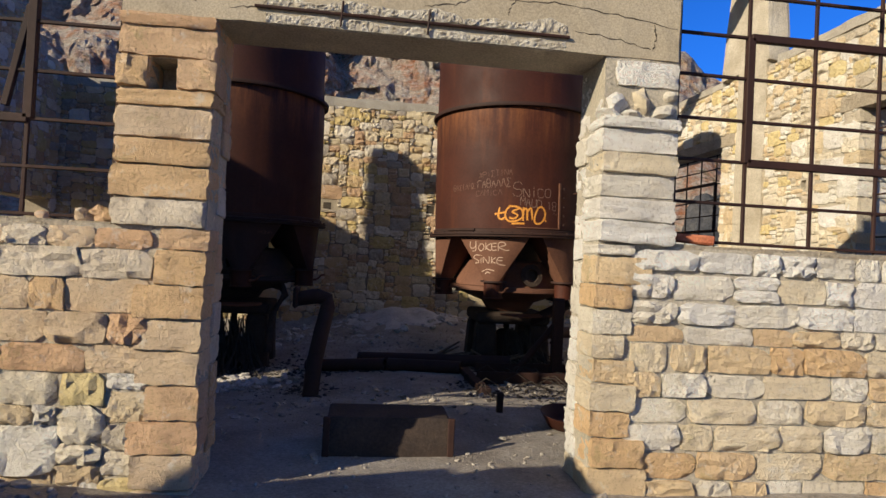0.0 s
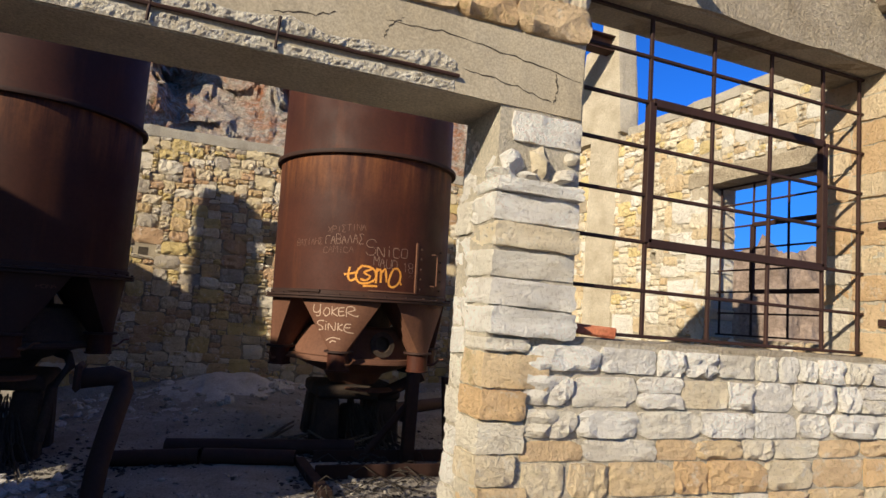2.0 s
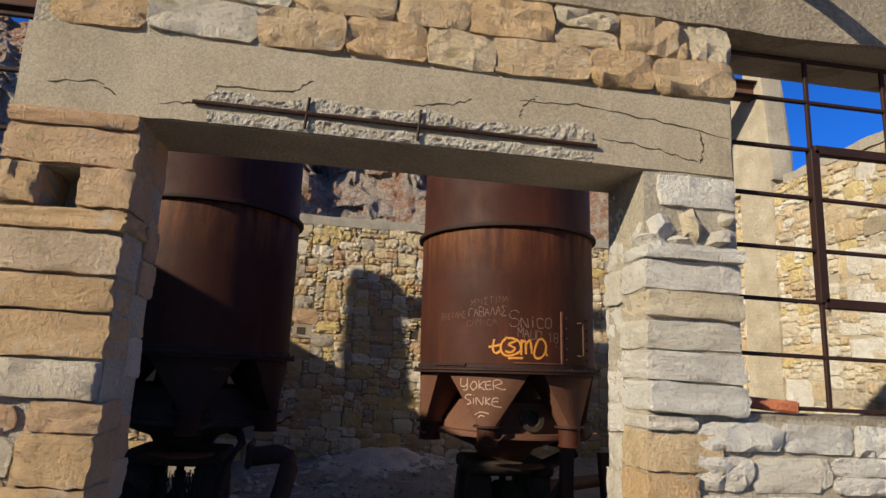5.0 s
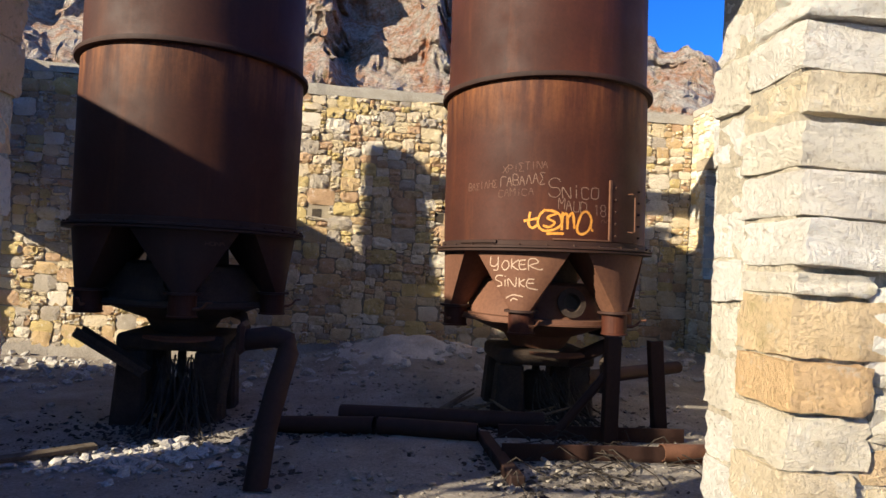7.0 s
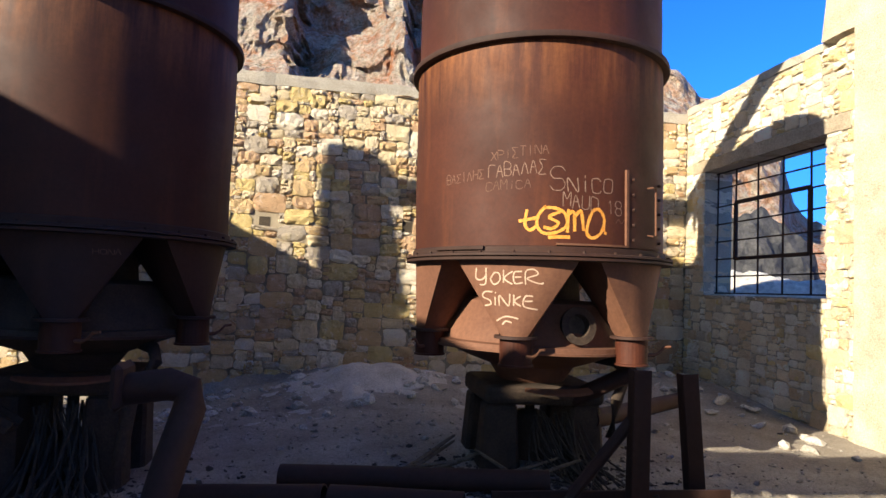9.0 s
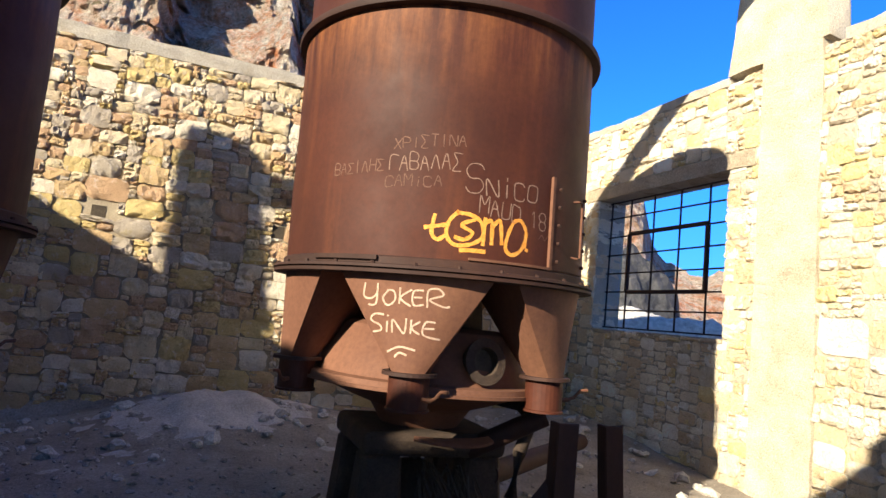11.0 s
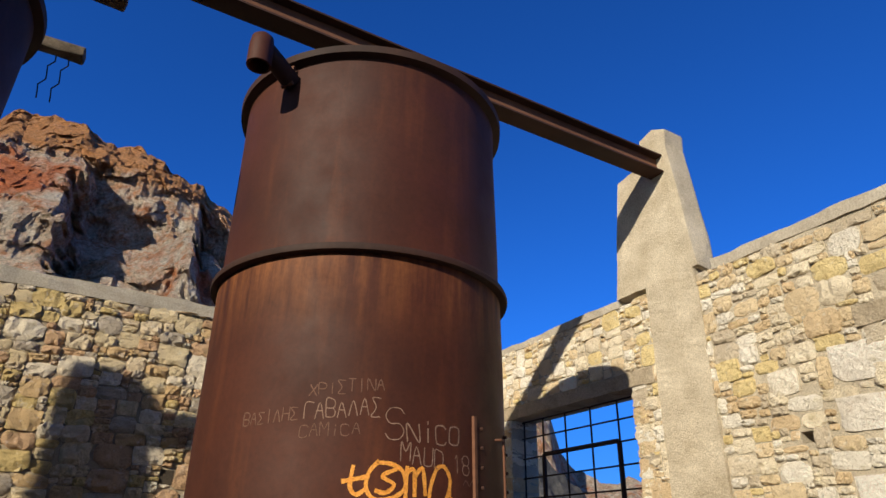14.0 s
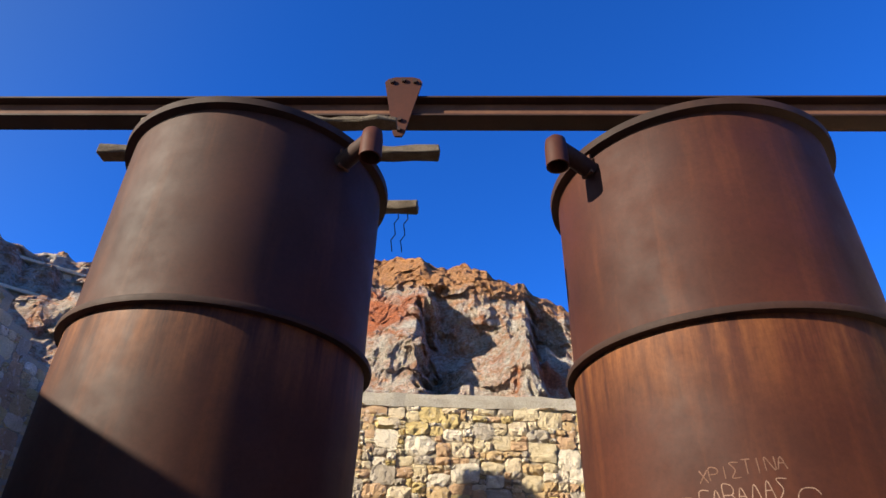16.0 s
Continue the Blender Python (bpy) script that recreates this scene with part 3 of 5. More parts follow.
# ---- the walls ----
FRONT_Y, BACK_Y, RIGHT_X, LEFT_X, THICK = 3.93, 14.0, 6.47, -6.5, 0.45
DOOR = (-0.97, 1.54, -0.2, 2.92)
WIN_R = (2.06, 4.66, 1.67, 3.80)
WIN_L = (-4.15, -1.52, 1.62, 3.80)
front = Face((0, FRONT_Y, 0), (1, 0, 0), (0, -1, 0))


def front_top(u):
    pts = ((-7.1, 4.75), (-3.5, 4.5), (-2.0, 4.48), (0.0, 4.62), (1.2, 4.85), (2.4, 5.1), (3.8, 5.02), (5.86, 4.92), (6.3, 4.78), (7.1, 4.55))
    for (a, p), (c, q) in zip(pts, pts[1:]):
        if a <= u <= c:
            return p + (q - p) * (u - a) / (c - a)
    return 4.5


def within(u, v, *holes):
    return any(a < u < b and c < v < d for a, b, c, d in holes)


PUTLOG = (-1.35, -1.19, 2.46, 2.65)
us = sorted({-6.98, -5.6, -4.15, -3, -2.2, -1.52, -1.35, -1.19, -0.97, 0, 1.2, 1.54, 2.06, 2.6, 3.3, 4, 4.66, 5.3, 5.86, 6.3, 6.6, 6.95})
vs = sorted({-0.6, 0.8, 1.62, 1.67, 2.46, 2.65, 2.92, 3.33, 3.8, 4.26, 4.45, 4.6, 4.75, 4.9, 5.0})
wall_front = core("wall_front", front, us, vs, lambda u, v: v < front_top(u) and not within(u, v, DOOR, WIN_R, WIN_L, PUTLOG), THICK, MORTAR,
                  "ruined building's front wall of squared cream and orange stones in pale mortar")
rnd = random.Random(11)
LINTEL = (-1.53, 2.05, 2.92, 3.34)
BANDS = (-5.4, 5.35, 3.80, 4.27)
right_low = cut(courses(rnd, 1.78, 6.9, -0.25, 1.14, 0.182, 0.24, 0.54, 0.012), [DOOR])
right_low.sort(key=lambda s: s[0])
lay(front, right_low, wall_front, "ashlar", rnd, 110, (0.010, 0.040))
right_mid = courses(rnd, 1.78, 6.9, 1.14, 1.66, 0.172, 0.16, 0.50, 0.016)
right_mid.sort(key=lambda s: s[0])
lay(front, right_mid, wall_front, "pale", rnd, 60, (0.012, 0.050))
left_low = courses(rnd, -6.9, -1.28, 0.72, 1.6, 0.19, 0.2, 0.5)
left_low.sort(key=lambda s: -s[0])
lay(front, left_low, wall_front, "orange", rnd, 45, (0.010, 0.045))
low_left = rubble(rnd, -6.9, -1.22, -0.3, 0.72, 4, 10)
low_left.sort(key=lambda s: -s[0])
lay(front, low_left, wall_front, "sunny", rnd, 40, (0.02, 0.05), 0.03)
over = courses(rnd, -1.45, 2.07, 3.36, 3.79, 0.205, 0.3, 0.56)
lay(front, over, wall_front, "tan", rnd, 40, (0.018, 0.045))
side = cut(courses(rnd, 4.68, 6.93, 1.66, 4.9, 0.165, 0.2, 0.48), [BANDS])
side = [s for s in side if s[1] < front_top(s[0]) - 0.05]
lay(front, side, wall_front, "tan", rnd, 40, (0.006, 0.02))
high = [s for s in rubble(rnd, -6.9, 5.6, 4.28, 5.0) if s[1] < front_top(s[0]) - 0.08 and not (s[0] > 4.7 and s[1] < 4.3)]
lay(front, high, wall_front, "rubble", rnd, 0, (0.015, 0.045), 0.05)
lay(front, cut(courses(rnd, -6.9, -4.15, 1.6, 3.8, 0.19, 0.2, 0.5), []), wall_front, "orange", rnd, 0)
# piers beside the door: squared blocks through the wall's corner
quoins(wall_front, -1.52, -0.965, FRONT_Y - 0.03, FRONT_Y + 0.24, 1.62, 2.46, "orange", rnd, 0.185)
quoins(wall_front, -1.52, -1.35, FRONT_Y - 0.03, FRONT_Y + 0.24, 2.46, 2.65, "orange", rnd, 0.19)
quoins(wall_front, -1.19, -0.965, FRONT_Y - 0.03, FRONT_Y + 0.24, 2.46, 2.65, "orange", rnd, 0.19)
quoins(wall_front, -1.52, -0.965, FRONT_Y - 0.03, FRONT_Y + 0.24, 2.65, 2.92, "orange", rnd, 0.2)
part("hole_back", boxed((-1.36, FRONT_Y + 0.26, 2.44), (-1.18, FRONT_Y + 0.3, 2.67)), MORTAR_OLD, wall_front)
quoins(wall_front, -1.40, -0.965, FRONT_Y - 0.03, FRONT_Y + 0.24, -0.2, 1.62, "orange", rnd, 0.2, 1, (0.55, 1.0))
quoins(wall_front, -1.20, -0.965, FRONT_Y + 0.25, FRONT_Y + THICK + 0.01, -0.2, 2.92, "orange", rnd, 0.2)
quoins(wall_front, 1.535, 2.06, FRONT_Y - 0.03, FRONT_Y + 0.26, 1.67, 2.52, "pale", rnd, 0.165)
quoins(wall_front, 1.535, 1.98, FRONT_Y - 0.03, FRONT_Y + 0.26, -0.2, 1.67, "ashlar", rnd, 0.178, -1, (0.45, 0.95))
quoins(wall_front, 1.54, 1.9, FRONT_Y + 0.27, FRONT_Y + THICK + 0.01, -0.2, 2.92, "pale", rnd, 0.178)
quoins(wall_front, 1.62, 2.05, FRONT_Y - 0.02, FRONT_Y + 0.24, 2.73, 2.91, "pale", rnd, 0.18)
quoins(wall_front, 4.655, 4.95, FRONT_Y - 0.02, FRONT_Y + 0.24, 1.67, 3.8, "tan", rnd, 0.2, -1, (0.6, 1.0))
quoins(wall_front, 4.655, 4.9, FRONT_Y + 0.25, FRONT_Y + THICK + 0.01, 1.67, 3.8, "tan", rnd, 0.2)
quoins(wall_front, 6.55, 6.965, FRONT_Y - 0.02, FRONT_Y + 0.3, -0.2, 4.6, "tan", rnd, 0.18, 1, (0.6, 1.0))
# loose small stones wedged under the lintel
for x, z, w, h in ((1.62, 2.62, 0.17, 0.15), (1.80, 2.63, 0.13, 0.19), (1.95, 2.58, 0.2, 0.1), (1.60, 2.53, 0.2, 0.07), (1.74, 2.545, 0.16, 0.07), (2.0, 2.68, 0.1, 0.08)):
    bm = bmesh.new()
    bmesh.ops.create_icosphere(bm, subdivisions=2, radius=0.5)
    for v in bm.verts:
        v.co *= 1 + 0.42 * noise.noise(v.co * 2.6 + Vector((x * 31, z * 17, 0))) + 0.12 * noise.noise(v.co * 7)
    bmesh.ops.transform(bm, matrix=face_matrix(front, x, z, -0.06) @ Matrix.Rotation(rnd.uniform(-0.4, 0.4), 4, "Z") @ Matrix.Diagonal((w * 1.1, h * 1.15, 0.24, 1)), verts=bm.verts)
    part("stone", bm, STONE["pale"][0], wall_front)

lintel = slab("lintel", (-1.53, FRONT_Y - 0.012, 2.925), (2.045, FRONT_Y + THICK - 0.02, 3.345), CONCRETE, wall_front, "cracked smooth concrete lintel with its lower edge broken off", 0.1, 0.008)
slab("ring_beam", (-5.4, FRONT_Y - 0.03, 3.80), (5.36, FRONT_Y + THICK - 0.03, 4.275), BAND, wall_front, "rough grey concrete ring beam", 0.1, 0.018, 4.0)
for x0, x1, z in ((2.9, 4.55, 5.0), (4.57, 5.86, 4.93)):
    slab("coping", (x0, FRONT_Y - 0.05, z), (x1, FRONT_Y + THICK, z + 0.12), COPING, wall_front, "broken concrete coping slab", 0.15, 0.02, x0)
slab("window_ledge", (2.05, FRONT_Y + 0.0, 1.655), (4.80, FRONT_Y + THICK, 1.69), BAND, wall_front, "crumbling concrete sill", 0.1, 0.01, 8.0)
slab("window_ledge", (-4.15, FRONT_Y + 0.0, 1.60), (-1.53, FRONT_Y + THICK, 1.635), BAND, wall_front, "crumbling concrete sill", 0.1, 0.01, 9.0)

# broken edge of the lintel with its bare rebars
bm = bmesh.new()
for z0, z1, q in ((2.926, 2.985, 0.0), (3.035, 3.095, 5.0)):
    nx, nz, rows = 240, 5, []
    for i in range(nx + 1):
        x = -0.68 + 1.93 * i / nx
        lo = z0 + (0.012 * noise.noise((x * 9, q, 2)) if q else 0)
        hi = z1 + 0.05 * noise.noise((x * 4, q, 1)) + 0.012 * noise.noise((x * 17, q, 4))
        row = []
        for k in range(nz + 1):
            f = k / nz
            d = 0.0 if k in (0, nz) else 0.004 + 0.009 * noise.noise((x * 26, f * 3, q)) + 0.008 * noise.noise((x * 60, f * 7, q))
            row.append(bm.verts.new((x + 0.006 * noise.noise((x * 40, f * 5, 3)), FRONT_Y - 0.016 - d, lo + (hi - lo) * f)))
        rows.append(row)
    for a, b in zip(rows, rows[1:]):
        for k in range(nz):
            bm.faces.new((a[k], b[k], b[k + 1], a[k + 1]))
part("broken_edge", bm, AGGREGATE, wall_front, "broken white concrete aggregate")
bm = rod(bmesh.new(), (-0.75, FRONT_Y - 0.028, 3.02), (1.27, FRONT_Y - 0.028, 3.012), 0.011, n=8, rings=12, jag=0.15)
part("rebar", bm, RUST_DARK, wall_front, "rusted bare reinforcing bar")
for x in (-0.22, 0.33):
    part("rebar", rod(bmesh.new(), (x, FRONT_Y - 0.032, 2.94), (x + 0.01, FRONT_Y - 0.032, 3.1), 0.008, n=6), RUST_DARK, wall_front, "rusted bare reinforcing bar")


# back wall
back = Face((0, BACK_Y, 0), (1, 0, 0), (0, -1, 0))
wall_back = core("wall_back", back, [LEFT_X - 0.48, -2, 2, RIGHT_X + 0.5], [-1.2, 2, 4.78], lambda u, v: True, 0.5, MORTAR_OLD,
                 "back wall of yellow, grey and tan field stones with a concrete coping")
rnd = random.Random(21)
HOLES = [(-0.95, -0.78, 2.46, 2.62), (1.36, 1.52, 2.5, 2.68)]
stones = cut(rubble(rnd, LEFT_X, RIGHT_X, -0.7, 4.78), HOLES)
stones.sort(key=lambda s: abs(s[0] - 0.3) + 0.6 * abs(s[1] - 3.3))
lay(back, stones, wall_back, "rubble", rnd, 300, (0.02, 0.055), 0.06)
slab("coping", (LEFT_X - 0.4, BACK_Y - 0.04, 4.775), (RIGHT_X + 0.3, BACK_Y + 0.5, 4.965), COPING, wall_back, "weathered concrete coping", 0.15, 0.022, 2.0)
# flush dark panels paint the shade inside the putlog holes
for a, b, c, d in HOLES:
    part("putlog_hole_shade", boxed((a, BACK_Y - 0.006, c), (b, BACK_Y + 0.02, d)), CRACK_HOLE_SHADE, wall_back, "dark square panel painted for the shade in a putlog hole")

# right wall
right = Face((RIGHT_X, 0, 0), (0, 1, 0), (-1, 0, 0))
FAR_WIN, NEAR_WIN = (10.68, 13.4, 1.69, 3.80), (4.75, 7.46, 1.75, 3.80)
PEEP = (8.44, 8.57, 2.84, 2.95)
PILASTER = (9.46, 10.2, -0.6, 5.08)


def right_top(u):
    return 5.02 - (0.1 if 10.8 < u < 11.6 else 0) + 0.03 * math.sin(u * 5)


wall_right = core("wall_right", right, sorted({FRONT_Y + THICK + 0.004, 4.75, 6, 7.46, 8.44, 8.57, 9.36, 10.06, 10.68, 12, 13.4, BACK_Y - 0.004}), sorted({-1.0, 0.8, 1.69, 1.75, 2.84, 2.95, 3.8, 4.0, 4.93}),
                  lambda u, v: not within(u, v, FAR_WIN, NEAR_WIN, PEEP), 0.5, MORTAR, "sunlit side wall of yellow and white field stones with a plastered pilaster")
rnd = random.Random(31)
LINTELS = [(10.3, 13.75, 3.80, 4.0), (4.4, 7.8, 3.80, 4.0)]
BIG = [(7.48, 8.12, 3.32, 3.68), (7.48, 8.17, 2.87, 3.20), (7.48, 8.15, 2.22, 2.52), (8.46, 8.80, 3.32, 3.58), (8.90, 9.42, 1.62, 2.0)]
stones = cut(rubble(rnd, FRONT_Y + THICK, BACK_Y - 0.02, -0.5, 4.93, 2, 7, 0.05, 0.012), [FAR_WIN, NEAR_WIN, PILASTER, PEEP] + LINTELS + BIG)
stones.sort(key=lambda s: abs(s[0] - 8.8) + 0.5 * abs(s[1] - 3.2))
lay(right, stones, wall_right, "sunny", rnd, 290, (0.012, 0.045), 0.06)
lay(right, [((a + b) / 2, (c + d) / 2, b - a - 0.01, d - c - 0.01) for a, b, c, d in BIG], wall_right, "pale", rnd, 9, (0.02, 0.03))
slab("coping", (RIGHT_X - 0.02, FRONT_Y + THICK, 4.925), (RIGHT_X + 0.5, 9.2, 5.06), COPING, wall_right, "weathered concrete coping", 0.15, 0.02, 3.0)
slab("coping", (RIGHT_X - 0.02, 10.75, 4.925), (RIGHT_X + 0.5, BACK_Y, 5.04), COPING, wall_right, "weathered concrete coping", 0.15, 0.03, 5.0)
slab("pilaster", (RIGHT_X - 0.045, 9.44, -0.6), (RIGHT_X + 0.3, 10.22, 5.06), PLASTER, wall_right, "plastered concrete pilaster", 0.07, 0.016, 6.0)
for a, b, c, d in LINTELS:
    slab("lintel", (RIGHT_X - 0.03, a, c), (RIGHT_X + 0.48, b, d), BAND, wall_right, "concrete window lintel", 0.12, 0.015, a)
for a, b, c, d in (FAR_WIN, NEAR_WIN):
    slab("window_ledge", (RIGHT_X - 0.02, a, c - 0.05), (RIGHT_X + 0.5, b, c + 0.004), BAND, wall_right, "crumbling concrete sill", 0.12, 0.01, a + 2)
    for y, s in ((a, -1), (b, 1)):
        z = c
        while z < d - 0.05:
            h = min(rnd.uniform(0.15, 0.24), d - z)
            k, w = rnd.randrange(8), rnd.uniform(0.2, 0.38)
            if (k, "sunny") not in BLOCK_MESH:
                BLOCK_MESH[k, "sunny"] = block_mesh(k, "sunny")
            ob = new("stone", BLOCK_MESH[k, "sunny"])
            ob.parent = wall_right
            j = rnd.uniform(-0.02, 0.03)
            ob.matrix_basis = Matrix.LocRotScale((RIGHT_X + 0.235, y + s * (w / 2 - j), z + h / 2), None, (0.52, w, h - 0.012))
            z += h

# left wall, seen only by its shadow and through the window
left = Face((LEFT_X, 0, 0), (0, 1, 0), (1, 0, 0))
GAP_WIN, GAP_HOLE = (11.3, 13.75, -1.3, 2.3), (5.0, 5.75, 1.8, 2.75)
def left_top(u):
    return 4.98 if u < 11.3 else 6.1 - 0.3 * int((u - 11.3) / 0.65)


wall_left = core("wall_left", left, sorted({FRONT_Y + THICK + 0.004, 5.0, 5.75, 8, 11.3, 11.95, 12.6, 13.25, 13.75, BACK_Y - 0.004}), sorted({-1.2, 1.8, 2.3, 2.75, 4.98, 5.2, 5.5, 5.8, 6.1}), lambda u, v: v < left_top(u) and not within(u, v, GAP_WIN, GAP_HOLE), 0.48, MORTAR_OLD,
                 "shaded side wall of field stones that rises towards its broken end")
rnd = random.Random(41)
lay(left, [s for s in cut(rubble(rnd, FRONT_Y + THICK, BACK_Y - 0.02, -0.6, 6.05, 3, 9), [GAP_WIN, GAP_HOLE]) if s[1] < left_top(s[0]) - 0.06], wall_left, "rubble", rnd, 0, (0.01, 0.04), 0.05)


# ---- tapered columns and the beam between them ----
def column(x, side, reach):
    """A tapered concrete column on a wall top; side: 1 leans its back outward to +x."""
    prof = ((9.36, 5.04), (9.57, 6.95), (9.56, 7.2), (9.75, 7.3), (9.98, 7.24), (10.06, 6.86), (10.5, 6.8), (10.74, 5.04))
    bm = bmesh.new()
    rings = []
    for dx, s in ((-0.05, 1.0), (0.0, 1.01), (0.28, 1.01), (0.33, 0.98)):
        rings.append([bm.verts.new((x + side * (dx + 0.0), 9.9 + (min(y, reach) - 9.9) * s, z)) for y, z in prof])
    n = len(prof)
    for p, q in zip(rings, rings[1:]):
        for k in range(n):
            bm.faces.new((p[k], p[(k + 1) % n], q[(k + 1) % n], q[k]))
    bm.faces.new(rings[0][::-1])
    bm.faces.new(rings[-1])
    bmesh.ops.recalc_face_normals(bm, faces=bm.faces)
    bmesh.ops.triangulate(bm, faces=[f for f in bm.faces if len(f.verts) > 4])
    bmesh.ops.subdivide_edges(bm, edges=[e for e in bm.edges if e.calc_length() > 0.3], cuts=3, use_grid_fill=True)
    for v in bm.verts:
        v.co += noise.noise_vector(v.co * 2.5) * 0.03 + noise.noise_vector(v.co * 8) * 0.014
    return tagged(part("concrete_column", bm, PLASTER), "tapered weathered concrete column standing on the side wall", "column", "beam columns")


column(RIGHT_X, 1, 11)
column(LEFT_X, -1, 10.06)

beam = thing("steel_beam", (0, 9.77, 6.545), "long rusted steel I-beam spanning between two columns above the tanks", "beam")
part("top_flange", boxed((-6.4, -0.12, 0.262), (6.55, 0.12, 0.285)), RUST_DARK, beam)
part("bottom_flange", boxed((-6.4, -0.12, 0), (6.55, 0.12, 0.023)), RUST_DARK, beam)
# web paler than the flanges: the light on it is in the colour
part("web", boxed((-6.4, -0.012, 0.023), (6.55, 0.012, 0.262)), RUST_PALE, beam, "rust web painted pale as it is in the light")
bm = bmesh.new()
pts = [(-0.80, 0.44), (-0.77, 0.49), (-0.69, 0.52), (-0.50, 0.52), (-0.42, 0.49), (-0.39, 0.44), (-0.535, -0.30), (-0.56, -0.34), (-0.63, -0.34), (-0.655, -0.30)]
for y in (-0.17, -0.145):
    bm.faces.new([bm.verts.new((x, y, z)) for x, z in pts])
bm.verts.ensure_lookup_table()
n = len(pts)
for k in range(n):
    bm.faces.new((bm.verts[k], bm.verts[(k + 1) % n], bm.verts[n + (k + 1) % n], bm.verts[n + k]))
bmesh.ops.recalc_face_normals(bm, faces=bm.faces)
plate = part("hanger_plate", bm, RUST, beam, "tapered rusted hanger plate")
for x, z in ((-0.72, 0.44), (-0.595, 0.46), (-0.47, 0.44), (-0.595, -0.12), (-0.595, -0.26)):
    part("bolt", rod(bmesh.new(), (x, -0.2, z), (x, -0.165, z), 0.028, n=6), RUST_DARK, plate)


# ---- the tanks ----
TANK_R = 1.225


def hopper(az):
    """A pie-slice hopper under the tank that narrows to a round outlet."""
    bm, n = bmesh.new(), 24
    half, c = radians(26), Vector((math.cos(az), math.sin(az), 0))
    s = Vector((-c.y, c.x, 0))
    top, low = [], []
    for k in range(n):
        f = k / n
        if f < 0.5:
            a = -half + 2 * half * f * 2
            p = (c * math.cos(a) + s * math.sin(a)) * (TANK_R - 0.01)
        elif f < 0.72:
            g = (f - 0.5) / 0.22
            p = ((c * math.cos(half) + s * math.sin(half)) * (TANK_R - 0.01)).lerp(c * 0.42 + s * 0.1, g)
        elif f < 0.78:
            p = c * 0.40
        else:
            g = (f - 0.78) / 0.22
            p = (c * 0.42 - s * 0.1).lerp((c * math.cos(half) - s * math.sin(half)) * (TANK_R - 0.01), g)
        top.append(p)
    centre = c * 1.08
    for p in top:
        d = (p - c * 0.82)
        a = math.atan2(d.dot(s) * 1.0, d.dot(c) * 1.6)
        low.append(centre + (c * math.cos(a) + s * math.sin(a)) * 0.135)
    a = [bm.verts.new((p.x, p.y, 1.885)) for p in top]
    b = [bm.verts.new((p.x, p.y, 1.225)) for p in low]
    for k in range(n):
        bm.faces.new((a[k], a[(k + 1) % n], b[(k + 1) % n], b[k]))
    bm.faces.new(a)
    bmesh.ops.recalc_face_normals(bm, faces=bm.faces)
    return bm, centre


